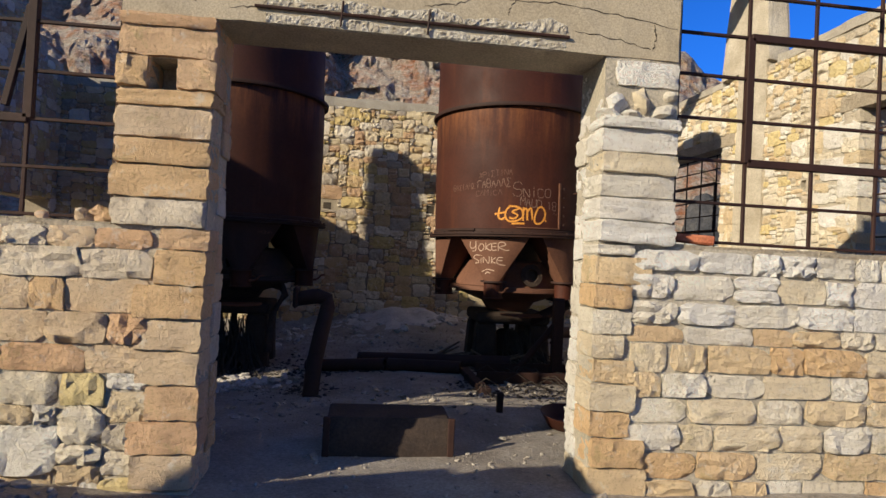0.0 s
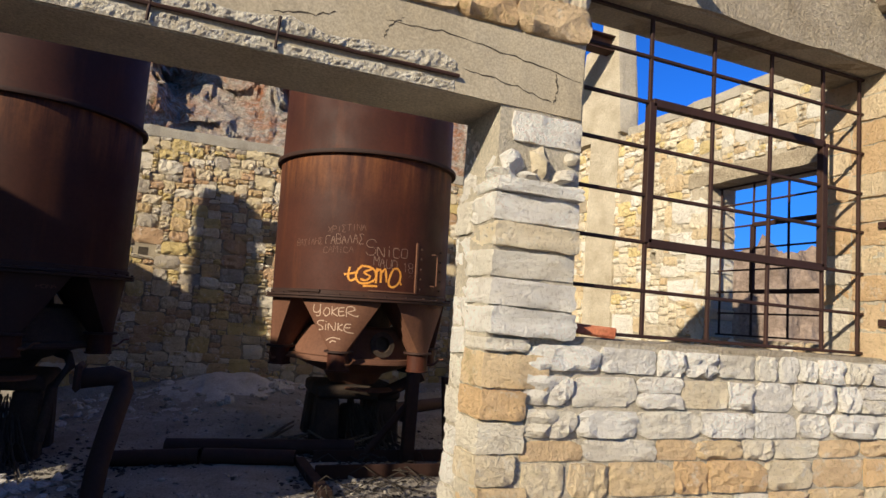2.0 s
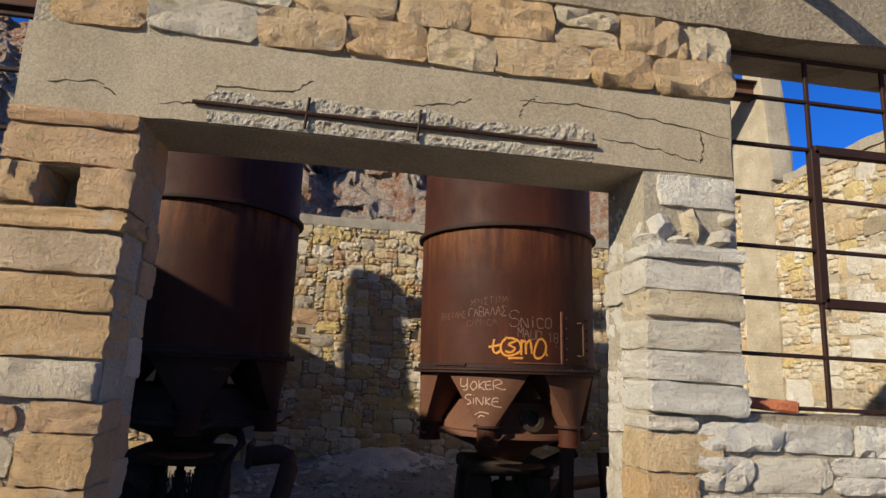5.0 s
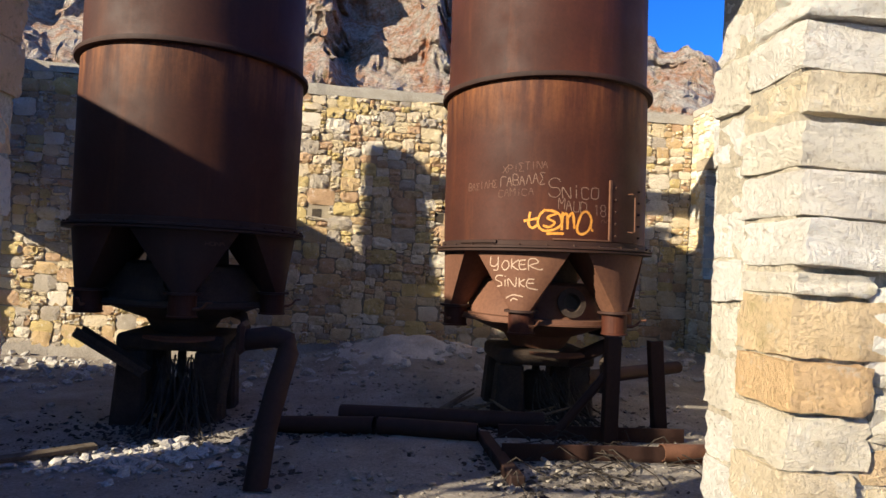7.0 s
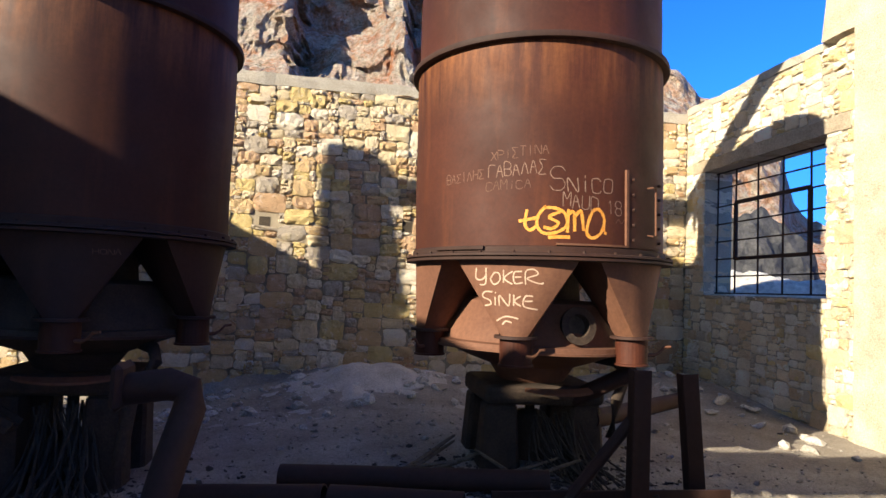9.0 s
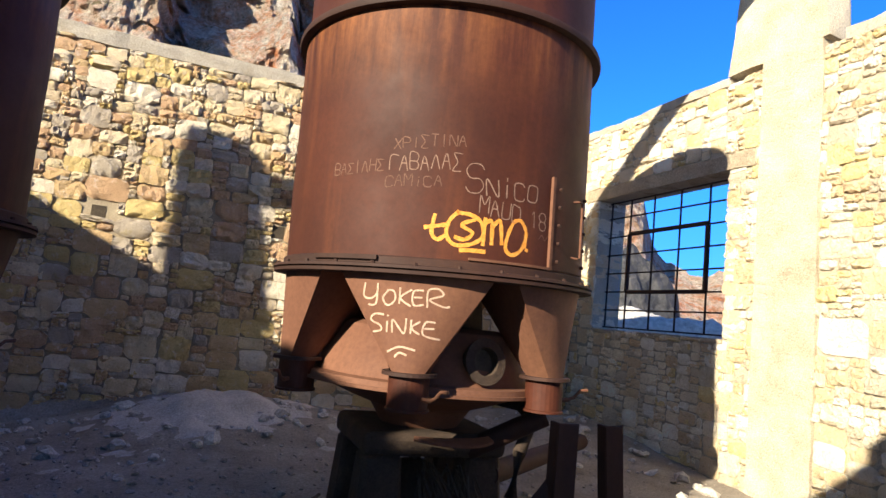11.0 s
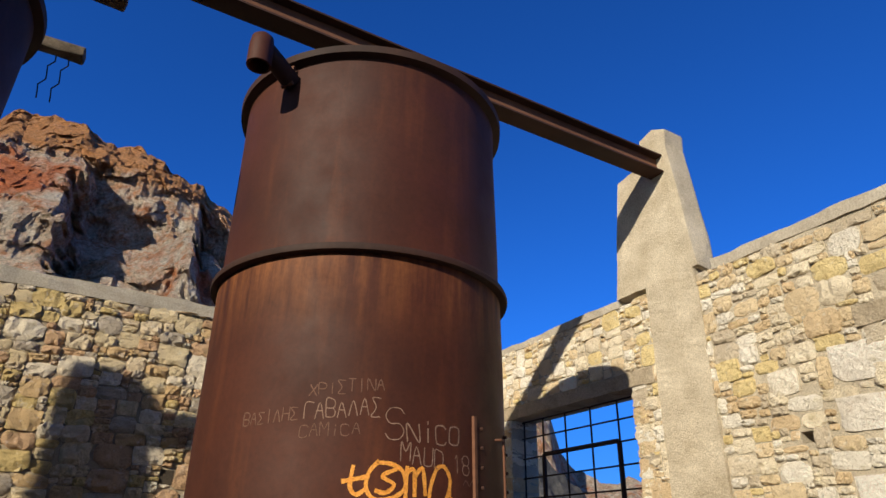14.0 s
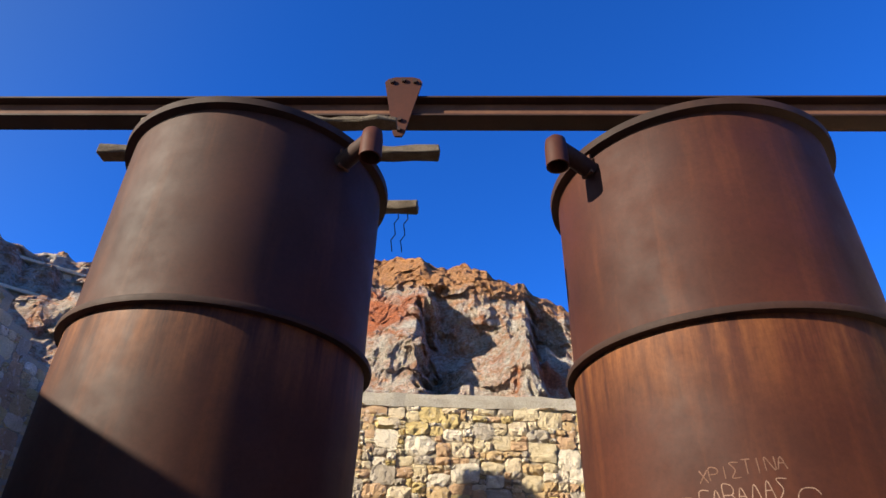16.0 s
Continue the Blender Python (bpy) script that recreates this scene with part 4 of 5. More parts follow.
def hopper_tank(x, y, turn, label, steel, cone, cone_label, top=5.58):
    tank = thing("hopper_tank", (x, y, 0), label, "tank", "hopper tanks")
    bm = lathe(bmesh.new(), [(TANK_R, 1.93), (TANK_R, 2.5), (TANK_R + 0.004, 3.2), (TANK_R, 3.74), (TANK_R - 0.008, 3.8), (TANK_R - 0.012, 3.95), (TANK_R - 0.012, 4.2), (TANK_R - 0.012, 4.7), (TANK_R - 0.012, 5.2), (TANK_R - 0.012, top),
                              (TANK_R - 0.035, top), (TANK_R - 0.035, 1.95), (0.05, 1.95), (0.05, 1.93)], 96, close=True)
    for v in bm.verts:
        r = math.hypot(v.co.x, v.co.y)
        if r > 1:
            k = 1 + 0.007 * noise.noise(v.co * 1.7) - 0.012 * max(0.0, noise.noise(v.co * 3.1 + Vector((x, y, 0))) - 0.25)
            v.co.x *= k
            v.co.y *= k
    part("shell", bm, steel, tank, "red-brown rusted riveted steel shell", True, 35)
    part("belt", lathe(bmesh.new(), [(TANK_R, 3.73), (TANK_R + 0.06, 3.735), (TANK_R + 0.066, 3.76), (TANK_R + 0.06, 3.785), (TANK_R, 3.79)], 96, close=True), RUST_DARK, tank, "dark rusted belt ring", True, 40)
    part("top_rim", lathe(bmesh.new(), [(TANK_R - 0.02, top - 0.05), (TANK_R + 0.06, top - 0.035), (TANK_R + 0.066, top + 0.03), (TANK_R - 0.03, top + 0.035), (TANK_R - 0.03, top - 0.03)], 96, close=True), RUST_DARK, tank, "dark flanged top rim", True, 40)
    flange = part("bottom_flange", lathe(bmesh.new(), [(TANK_R + 0.003, 1.99), (TANK_R + 0.02, 1.98), (TANK_R + 0.022, 1.935), (TANK_R + 0.085, 1.925), (TANK_R + 0.09, 1.905), (TANK_R + 0.05, 1.9),
                                                   (TANK_R + 0.085, 1.892), (TANK_R + 0.085, 1.87), (TANK_R - 0.05, 1.865), (TANK_R - 0.05, 1.95)], 96, close=True), RUST_DARK, tank, "bolted double angle ring", True, 40)
    bolt = None
    for k in range(28):
        a = k / 28 * math.tau
        m = Matrix.Rotation(a, 4, "Z")
        if bolt is None:
            bolt = mesh_of(rod(bmesh.new(), (TANK_R + 0.06, 0, 1.918), (TANK_R + 0.06, 0, 1.945), 0.014, n=6), "bolt", RUST_DARK)
        ob = part("bolt", bolt, RUST_DARK, flange)
        ob.matrix_basis = m
    for k in range(6):
        az = turn + k * math.tau / 6
        bm, c = hopper(az)
        h = part("hopper", bm, cone, tank, cone_label, True, 30)
        part("collar", lathe(bmesh.new(), [(0.13, 1.235), (0.185, 1.235), (0.188, 1.212), (0.13, 1.205)], 28, (c.x, c.y), True), RUST_DARK, h)
        part("outlet", lathe(bmesh.new(), [(0.138, 1.21), (0.138, 1.0), (0.15, 0.995), (0.15, 0.98), (0.12, 0.98), (0.12, 1.21)], 28, (c.x, c.y), True), steel, h, "round outlet spout")
        d = Vector((math.cos(az + 0.9), math.sin(az + 0.9), 0))
        lever = rod(bmesh.new(), c + d * 0.13 + Vector((0, 0, 1.07)), c + d * 0.21 + Vector((0, 0, 1.07)), 0.016, n=8)
        tube(lever, [c + d * 0.2 + Vector((0, 0, 1.07)), c + d * 0.25 + Vector((0, 0, 1.09)), c + d * 0.3 + Vector((0, 0, 1.14)), c + d * 0.36 + Vector((0, 0, 1.145))], 0.012, 8)
        part("lever", lever, RUST_PALE, h, "bent gate lever")
    return tank


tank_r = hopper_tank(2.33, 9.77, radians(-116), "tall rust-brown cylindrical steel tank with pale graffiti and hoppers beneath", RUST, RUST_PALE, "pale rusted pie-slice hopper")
# shell and hoppers in darker rust: this tank's shade is in the colour
tank_l = hopper_tank(-1.92, 9.82, radians(-76), "tall rusted cylindrical steel tank toned dark as it stands half in shade", RUST_SHADED, RUST_DARK, "rusted pie-slice hopper toned dark for its shade", 5.65)

tank_r.rotation_euler.y, tank_r.location.x = radians(-1.4), 2.38
tank_l.rotation_euler.y, tank_l.location.x = radians(-0.8), -1.9


def spout(tank, az):
    """The bent inlet pipe at a tank's rim."""
    c = Vector((math.cos(az), math.sin(az), 0))
    z = Vector((0, 0, 1))
    base = c * (TANK_R - 0.02) + z * 5.40
    pipe = tube(bmesh.new(), [base, base + c * 0.2 + z * 0.06, base + c * 0.33 + z * 0.09], 0.082, 16)
    part("inlet_pipe", pipe, RUST_DARK, tank, "short inlet pipe", True, 40)
    e = base + c * 0.38
    cap = lathe(bmesh.new(), [(0.001, 0.22), (0.05, 0.21), (0.088, 0.17), (0.098, 0.08), (0.098, -0.11), (0.082, -0.11), (0.082, 0.08)], 20)
    bmesh.ops.transform(cap, matrix=Matrix.Translation(e), verts=cap.verts)
    part("inlet_elbow", cap, RUST, tank, "rounded capped pipe elbow", True, 50)
    part("bracket", boxed((-0.012, -0.06, -0.07), (0.012, 0.06, 0.12), Matrix.Translation(base + c * 0.05) @ Matrix.Rotation(az, 4, "Z")), RUST_PALE, tank)


spout(tank_r, radians(-148))
spout(tank_l, radians(-36))


def machine(x, y, base_z, label, mat):
    """The round feeder under a tank on its four-legged stand."""
    th = thing("feeder_machine", (x, y, base_z), label, "machine", "feeder machines")
    k = -base_z
    part("feed_neck", lathe(bmesh.new(), [(0.42, 1.93 + k), (0.46, 1.50 + k), (0.3, 1.50 + k), (0.3, 1.93 + k)], 32, close=True), DARK_IRON, th, "", True, 40)
    pan = part("pan", lathe(bmesh.new(), [(0.3, 1.535 + k), (0.70, 1.53 + k), (0.755, 1.50 + k), (0.90, 1.16 + k), (0.905, 1.135 + k), (0.985, 1.125 + k), (0.995, 1.08 + k), (0.90, 1.06 + k), (0.62, 0.95 + k), (0.42, 0.88 + k), (0.30, 0.70 + k), (0.28, 0.78 + k)], 56, close=True),
               mat, th, "round rusted pan with a lip", True, 35)
    seam = lathe(bmesh.new(), [(0.985, 1.085 + k), (1.012, 1.085 + k), (1.012, 1.062 + k), (0.97, 1.06 + k)], 56, close=True)
    # the dark-toned machine gets a darker lip too, for its shade
    part("lip", seam, RUST_PALE if mat is not DARK_IRON else RUST_DARK, pan, "worn rolled lip", True, 40)
    az = radians(-82)
    face_out = Matrix.Rotation(az, 4, "Z") @ Matrix.Rotation(radians(80), 4, "Y")
    at = Matrix.Translation((0.80 * math.cos(az), 0.80 * math.sin(az), 1.30 + k))
    port = lathe(bmesh.new(), [(0.10, -0.1), (0.135, -0.1), (0.135, 0.1), (0.165, 0.1), (0.168, 0.125), (0.102, 0.13), (0.098, 0.1)], 32, close=True)
    bmesh.ops.transform(port, matrix=at @ face_out, verts=port.verts)
    part("port", port, DARK_IRON, pan, "round open flanged port", True, 40)
    # dark disc across the port paints the shade inside it
    inner = bmesh.new()
    bmesh.ops.create_circle(inner, cap_ends=True, radius=0.099, segments=24, matrix=at @ face_out @ Matrix.Translation((0, 0, 0.05)))
    part("port_shade", inner, CRACK_HOLE_SHADE, pan, "dark disc painted for the shade in the port")
    stand_top = boxed((-0.58, -0.5, 0.55 + k), (0.58, 0.5, 0.735 + k))
    bmesh.ops.bevel(stand_top, geom=stand_top.edges[:], offset=0.06, segments=3, affect='EDGES', profile=0.5)
    part("stand_top", stand_top, DARK_IRON, th, "heavy sooty iron stand")
    rim = bmesh.new()                          # crescent of a dish rim before the stand, its light put in as pale colour
    rows = []
    for q in range(15):
        a, w = radians(-112 + 5.2 * q), 0.07 * math.sin(math.pi * q / 14) + 0.006
        c = Vector((math.cos(a), math.sin(a), 0))
        rows.append([rim.verts.new(c * r + Vector((0, 0, z + k))) for r, z in ((0.66, 0.735), (0.66 + w, 0.72 - 0.3 * w), (0.66 + w, 0.70 - 0.3 * w), (0.64, 0.70))])
    for p, q in zip(rows, rows[1:]):
        for e in range(4):
            rim.faces.new((p[e], p[(e + 1) % 4], q[(e + 1) % 4], q[e]))
    rim.faces.new(rows[0])
    rim.faces.new(rows[-1][::-1])
    bmesh.ops.recalc_face_normals(rim, faces=rim.faces)
    part("dish_rim", rim, RUST_PALE, th, "crescent of a rim painted pale as lit")
    for sx in (-1, 1):
        for sy in (-1, 1):
            leg = boxed((-0.15, -0.13, -0.06), (0.15, 0.13, 0.56 + k), None, 0.03)
            for v in leg.verts:
                if v.co.z < 0.1:
                    v.co.x *= 1.25
                    v.co.y *= 1.25
            bmesh.ops.transform(leg, matrix=Matrix.Translation((sx * 0.41, sy * 0.33, 0)), verts=leg.verts)
            part("leg", leg, DARK_IRON, th)
    part("motor", lathe(bmesh.new(), [(0.02, 0.46), (0.12, 0.44), (0.2, 0.36), (0.23, 0.2), (0.23, -0.05), (0.02, -0.05)], 28), DARK_IRON, th, "domed sooty motor casing", True, 40)
    part("shaft", rod(bmesh.new(), (0, 0, 0.44), (0, 0, 0.6 + k), 0.05), DARK_IRON, th)
    conduit = [Vector((0.6, -0.2, 0.98 + k)), Vector((0.74, -0.36, 0.96 + k)), Vector((0.80, -0.46, 0.86 + k)), Vector((0.66, -0.55, 0.62 + k)), Vector((0.60, -0.58, 0.3))]
    part("conduit", tube(bmesh.new(), conduit, 0.055, 12), DARK_IRON, th, "bent sooty pipe", True, 50)
    rr = random.Random(int(x * 10) + 50)
    for i in range(44):
        a0 = Vector((rr.uniform(-0.15, 0.32), -0.35 + rr.uniform(-0.1, 0.05), 0.5 + k - rr.uniform(0, 0.12)))
        b0 = Vector((a0.x + rr.uniform(-0.15, 0.5), -0.6 - rr.uniform(0, 0.7), 0.0 + rr.uniform(0.0, 0.08)))
        mid = a0.lerp(b0, 0.5) + Vector((rr.uniform(-0.1, 0.1), 0.12, -0.1))
        part("wire", tube(bmesh.new(), [a0, a0.lerp(mid, 0.5) + Vector((0, 0.03, 0)), mid, mid.lerp(b0, 0.5), b0], rr.uniform(0.006, 0.013), 5), WIRE, th, "burnt hanging wire")
    return th


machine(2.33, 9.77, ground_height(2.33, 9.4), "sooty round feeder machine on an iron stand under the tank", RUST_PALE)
# pan and lip darker than the other machine's: shade put into the colour
machine(-1.92, 9.82, ground_height(-1.92, 9.4), "round feeder machine on an iron stand under the tank, toned dark as in shade", DARK_IRON)


# ---- window grilles ----
def grille(face, u_bars, v_bars, heavy, depth, label, extra=()):
    """A rusted lattice of flat bars set in a window; heavy: the casement's sides (u0, u1, v0, v1)."""
    base = on_face(face, (u_bars[0] + u_bars[-1]) / 2, v_bars[0], -depth)
    g = thing("window_grille", base, label, "window grille", "window grilles")
    back_to = Matrix.Translation(-base)

    def bar(name, u0, v0, u1, v1, w, d):
        m = back_to @ face_matrix(face, (u0 + u1) / 2, (v0 + v1) / 2, -depth)
        a = math.atan2(v1 - v0, (u1 - u0) * (1 if (m.to_3x3() @ Vector((1, 0, 0))).dot(face[1]) > 0 else -1))
        n = math.hypot(u1 - u0, v1 - v0)
        part(name, boxed((-n / 2, -w / 2, -d / 2), (n / 2, w / 2, d / 2), m @ Matrix.Rotation(a, 4, "Z"), 0.004), RUST_DARK, g)

    rr = random.Random(int(abs(base.x * 100) + abs(base.y * 37)))
    for i, u in enumerate(u_bars):
        j = rr.uniform(-0.008, 0.008)
        bar("upright_bar", u + j, v_bars[0], u - j, v_bars[-1], 0.026, 0.022)
    for v in v_bars:
        j = rr.uniform(-0.008, 0.008)
        bar("cross_bar", u_bars[0] - 0.05, v + j, u_bars[-1] + 0.05, v - j, 0.022, 0.026)
    u0, u1, v0, v1 = heavy
    for p in ((u0, v0, u1, v0), (u0, v1, u1, v1), (u0, v0, u0, v1), (u1, v0, u1, v1)):
        bar("casement_bar", *p, 0.055, 0.05)
    for p in extra:
        bar("casement_bar", *p, 0.04, 0.04)
    return g


grille(front, [2.13, 2.66, 3.18, 3.70, 4.22, 4.60], [1.72, 2.0, 2.30, 2.60, 2.90, 3.20, 3.50, 3.77], (2.67, 4.22, 2.30, 3.20), 0.15,
       "rusted iron grille with a heavy casement in the window opening")
grille(front, [-4.1, -3.66, -3.14, -2.62, -2.1, -1.58], [1.66, 1.95, 2.25, 2.55, 2.85, 3.15, 3.45, 3.77], (-3.66, -2.1, 2.25, 3.15), 0.15,
       "rusted iron grille with a loose casement in the window opening", [(-2.24, 2.32, -2.12, 2.95)])
grille(right, [10.74, 11.2, 11.75, 12.3, 12.85, 13.34], [1.74, 2.02, 2.3, 2.6, 2.9, 3.2, 3.5, 3.76], (11.22, 12.85, 2.3, 3.22), 0.2,
       "rusted iron grille in the side wall's window")
grille(right, [4.8, 5.32, 5.84, 6.36, 6.88, 7.4], [1.8, 2.08, 2.36, 2.64, 2.92, 3.22, 3.52, 3.77], (5.34, 6.88, 2.36, 3.22), 0.2,
       "rusted iron grille in the side wall's window")
for z in (2.62, 1.92):
    part("wall_anchor", boxed((4.62, FRONT_Y - 0.05, z), (4.86, FRONT_Y + 0.02, z + 0.045)), RUST_DARK, wall_front, "rusted iron wall anchor")


# ---- wooden poles out of the front wall ----
def pole(at, to, r, label, name="wooden_pole"):
    rr = random.Random(int(at[0] * 100))
    bm = rod(bmesh.new(), at, to, r, r * 0.85, 9, 0.13, True, 12)
    for v in bm.verts:
        v.co += noise.noise_vector(v.co * 4) * 0.02
    return tagged(part(name, bm, WOOD, None), label, "pole", "wooden poles")


pole((4.60, 4.2, 4.40), (4.55, 2.55, 3.80), 0.062, "grey weathered round wooden pole jutting out of the front wall")
pole((2.34, 4.2, 4.34), (2.36, 2.95, 3.92), 0.062, "short weathered round wooden pole jutting out of the front wall")
# no recess here: a dark panel paints the pocket's shade
part("beam_pocket_shade", boxed((4.90, FRONT_Y - 0.045, 4.10), (5.0, FRONT_Y + 0.02, 4.22)), CRACK_HOLE_SHADE, wall_front, "dark panel painted for the shade in an empty beam pocket")

# broken planks lying across the shaded tank
for a, b, r in (((-3.42, 9.30, 5.70), (-0.15, 9.42, 5.82), 0.10), ((-3.62, 10.28, 5.73), (-0.40, 10.22, 5.74), 0.09), ((-2.9, 9.0, 5.80), (-0.52, 9.05, 5.86), 0.055)):
    bm = bmesh.new()
    d = Vector(b) - Vector(a)
    q = d.to_track_quat("X", "Z").to_matrix().to_4x4()
    n = d.length
    box(bm, (0, -0.075, -r / 2), (n, 0.075, r / 2), Matrix.Translation(a) @ q, 0.012)
    bmesh.ops.subdivide_edges(bm, edges=[e for e in bm.edges if e.calc_length() > 1], cuts=14)
    for v in bm.verts:
        v.co += noise.noise_vector(v.co * 5) * 0.03 + noise.noise_vector(v.co * 14) * 0.014
    tagged(part("wooden_plank", bm, WOOD), "grey broken wooden plank lying across the tank's rim", "plank", "planks on the tank")
for x, y in ((-0.62, 10.24), (-0.52, 10.25)):
    pts = [(x + 0.02 * math.sin(i * 2.1) - 0.006 * i, y, 5.69 - 0.07 * i) for i in range(8)]
    tagged(part("hanging_wire", tube(bmesh.new(), pts, 0.006, 5), WIRE), "thin dark wire hanging from a plank", "wire", "hanging wires")

# ---- writing and the hatch on the sunny tank ----
from mathutils.bvhtree import BVHTree

GLYPHS = {"O": "10 01 05 16 36 45 41 30 10", 
          "S": "45 36 16 05 04 13 33 42 41 30 10 01", "i": "20 24/25 26", "N": "00 06 40 46", "C": "45 36 16 05 01 10 30 41", "M": "00 06 23 46 40",
          "A": "00 26 40/13 33", "U": "06 01 10 30 41 46", "D": "00 06 26 45 41 20 00", "1": "15 26 20", "8": "13 04 05 16 36 45 44 33 13 02 01 10 30 41 42 33",
          "T": "06 46/26 20", "Γ": "00 06 46", "B": "00 06 36 45 44 33 03/33 42 41 30 00", "Λ": "00 26 40", "Σ": "46 06 23 00 40", "X": "00 46/06 40",
          "P": "00 06 36 45 44 33 03", "I": "20 26", "H": "00 06/03 43/40 46", 
          " ": "", "~": "00 11 20 31 40"}


def smooth_line(pts, steps=5):
    if len(pts) < 3:
        return pts
    out = []
    for i in range(len(pts) - 1):
        p0, p1, p2, p3 = pts[max(i - 1, 0)], pts[i], pts[i + 1], pts[min(i + 2, len(pts) - 1)]
        for k in range(steps):
            f = k / steps
            out.append(tuple(0.5 * (2 * b + (c - a) * f + (2 * a - 5 * b + 4 * c - d) * f * f + (3 * b - a - 3 * c + d) * f ** 3) for a, b, c, d in zip(p0, p1, p2, p3)))
    return out + [pts[-1]]


def written(text, s0, z0, width, height, stroke, place, mat, parent, name="letter", label="", slope=0.0, seed=1):
    """Hand-drawn letters; place maps (s, z) to the surface."""
    rr = random.Random(seed)
    pitch = width / max(len(text), 1)
    for i, ch in enumerate(text):
        bm = bmesh.new()
        jz, js, k = rr.uniform(-0.06, 0.06) * height, rr.uniform(0.86, 1.1), rr.uniform(-0.08, 0.08)
        for line in filter(None, GLYPHS[ch].split("/")):
            raw = [(int(p[0]), int(p[1])) for p in line.split()]
            pts = [(s0 + i * pitch + (x / 4 * 0.78 + k * y / 6) * pitch, z0 + jz + slope * i + y / 6 * height * js) for x, y in raw]
            pts = smooth_line(pts)
            row = []
            for n, p in enumerate(pts):
                q0, q1 = pts[max(n - 1, 0)], pts[min(n + 1, len(pts) - 1)]
                d = Vector((q1[0] - q0[0], q1[1] - q0[1]))
                d = d.normalized() if d.length > 1e-6 else Vector((1, 0))
                w = stroke * rr.uniform(0.4, 0.6)
                ends = [place(p[0] - d.y * w * e, p[1] + d.x * w * e) for e in (1, -1)]
                row.append([bm.verts.new(v) for v in ends] if all(ends) else None)
            for a, b in zip(row, row[1:]):
                if a and b:
                    bm.faces.new((a[0], a[1], b[1], b[0]))
        bmesh.ops.recalc_face_normals(bm, faces=bm.faces)
        if bm.faces:
            part(name, bm, mat, parent, label)


def drawn(strokes, s0, z0, width, height, stroke, place, mat, parent, name, label, seed=1):
    """Freehand lettering from strokes on a grid of 0 to 99; letters are parted by bars, strokes by slashes."""
    rr = random.Random(seed)
    for letter in strokes.split("|"):
        bm = bmesh.new()
        for line in letter.split("/"):
            raw = [tuple(int(q) for q in p.split(",")) for p in line.split()]
            if len(raw) == 2:
                raw.insert(1, tuple((p + q) / 2 for p, q in zip(*raw)))
            pts = smooth_line([(s0 + x / 100 * width, z0 + y / 100 * height) for x, y in raw], 7)
            row = []
            for n, p in enumerate(pts):
                q0, q1 = pts[max(n - 1, 0)], pts[min(n + 1, len(pts) - 1)]
                d = Vector((q1[0] - q0[0], q1[1] - q0[1])).normalized()
                w = stroke * rr.uniform(0.42, 0.58)
                ends = [place(p[0] - d.y * w * e, p[1] + d.x * w * e) for e in (1, -1)]
                row.append([bm.verts.new(v) for v in ends] if all(ends) else None)
            for a, b in zip(row, row[1:]):
                if a and b:
                    bm.faces.new((a[0], a[1], b[1], b[0]))
        bmesh.ops.recalc_face_normals(bm, faces=bm.faces)
        if bm.faces:
            part(name, bm, mat, parent, label)


def surface_of(ob):
    bm = bmesh.new()
    bm.from_mesh(ob.data)
    found = BVHTree.FromBMesh(bm)
    bm.free()
    return found


shell_tree = surface_of([o for o in tank_r.children if o.name.startswith("shell")][0])


def on_shell(az0):
    def place(s, z):
        a = radians(az0) + s / TANK_R
        way = Vector((math.cos(a), math.sin(a), 0))
        hit = shell_tree.ray_cast(way * 2.5 + Vector((0, 0, z)), -way)
        return hit[0] + way * 0.0018 if hit[0] else None
    return place


for text, az, z, w, h, st, mat, sl, label in (
        ("NiCO", -95.5, 2.44, 0.42, 0.13, 0.009, PALE_SCRATCH, 0.0, "scratched pale letter"),
        ("MAUD 18", -97.5, 2.315, 0.56, 0.11, 0.007, PALE_SCRATCH, -0.008, "scratched pale letter"),
        ("ΓABAΛAΣ", -127, 2.565, 0.50, 0.11, 0.006, PALE_SCRATCH, 0.004, "scratched pale letter"),
        ("XPIΣTINA", -126, 2.71, 0.50, 0.08, 0.007, SCRATCH, 0.006, "faint scratched letter"),
        ("BAΣIΛHΣ", -148, 2.54, 0.42, 0.08, 0.007, SCRATCH, 0.003, "faint scratched letter"),
        ("CAMiCA", -128, 2.45, 0.40, 0.08, 0.006, SCRATCH, 0.004, "faint scratched letter"),
        ("~", -75, 2.20, 0.16, 0.18, 0.006, SCRATCH, 0.0, "faint scratched squiggle"),
        ("S", -102.5, 2.44, 0.15, 0.2, 0.006, PALE_SCRATCH, 0.0, "scratched pale curl")):
    written(text, 0, z, w, h, st, on_shell(az), mat, tank_r, label=label, slope=sl, seed=len(text) + int(-az))
drawn("9,86 7,41 12,23 19,34/0,50 22,62|30,97 22,72 20,38 27,14 41,17 52,38 51,72 41,90 28,93|45,80 33,64 43,46 36,28 27,33|"
      "54,88 53,17/53,72 60,79 61,21/61,66 68,83 71,24|82,88 77,55 75,17 82,3 92,21 96,62 89,92 80,84/96,62 95,24|97,16 98,24|32,1 44,3 56,3",
      0, 2.055, 0.76, 0.27, 0.026, on_shell(-114.5), SPRAY, tank_r, "letter", "orange spray-painted letter", 4)

front_hopper = [o for o in tank_r.children if o.name.startswith("hopper")][0]
tree = surface_of(front_hopper)
facing = radians(-119)
out_way, side_way = Vector((math.cos(facing), math.sin(facing), 0)), Vector((-math.sin(facing), math.cos(facing), 0))


def on_hopper(s, z):
    hit = tree.ray_cast(out_way * 2.5 + side_way * s + Vector((0, 0, z)), -out_way)
    return hit[0] + out_way * 0.003 if hit[0] else None


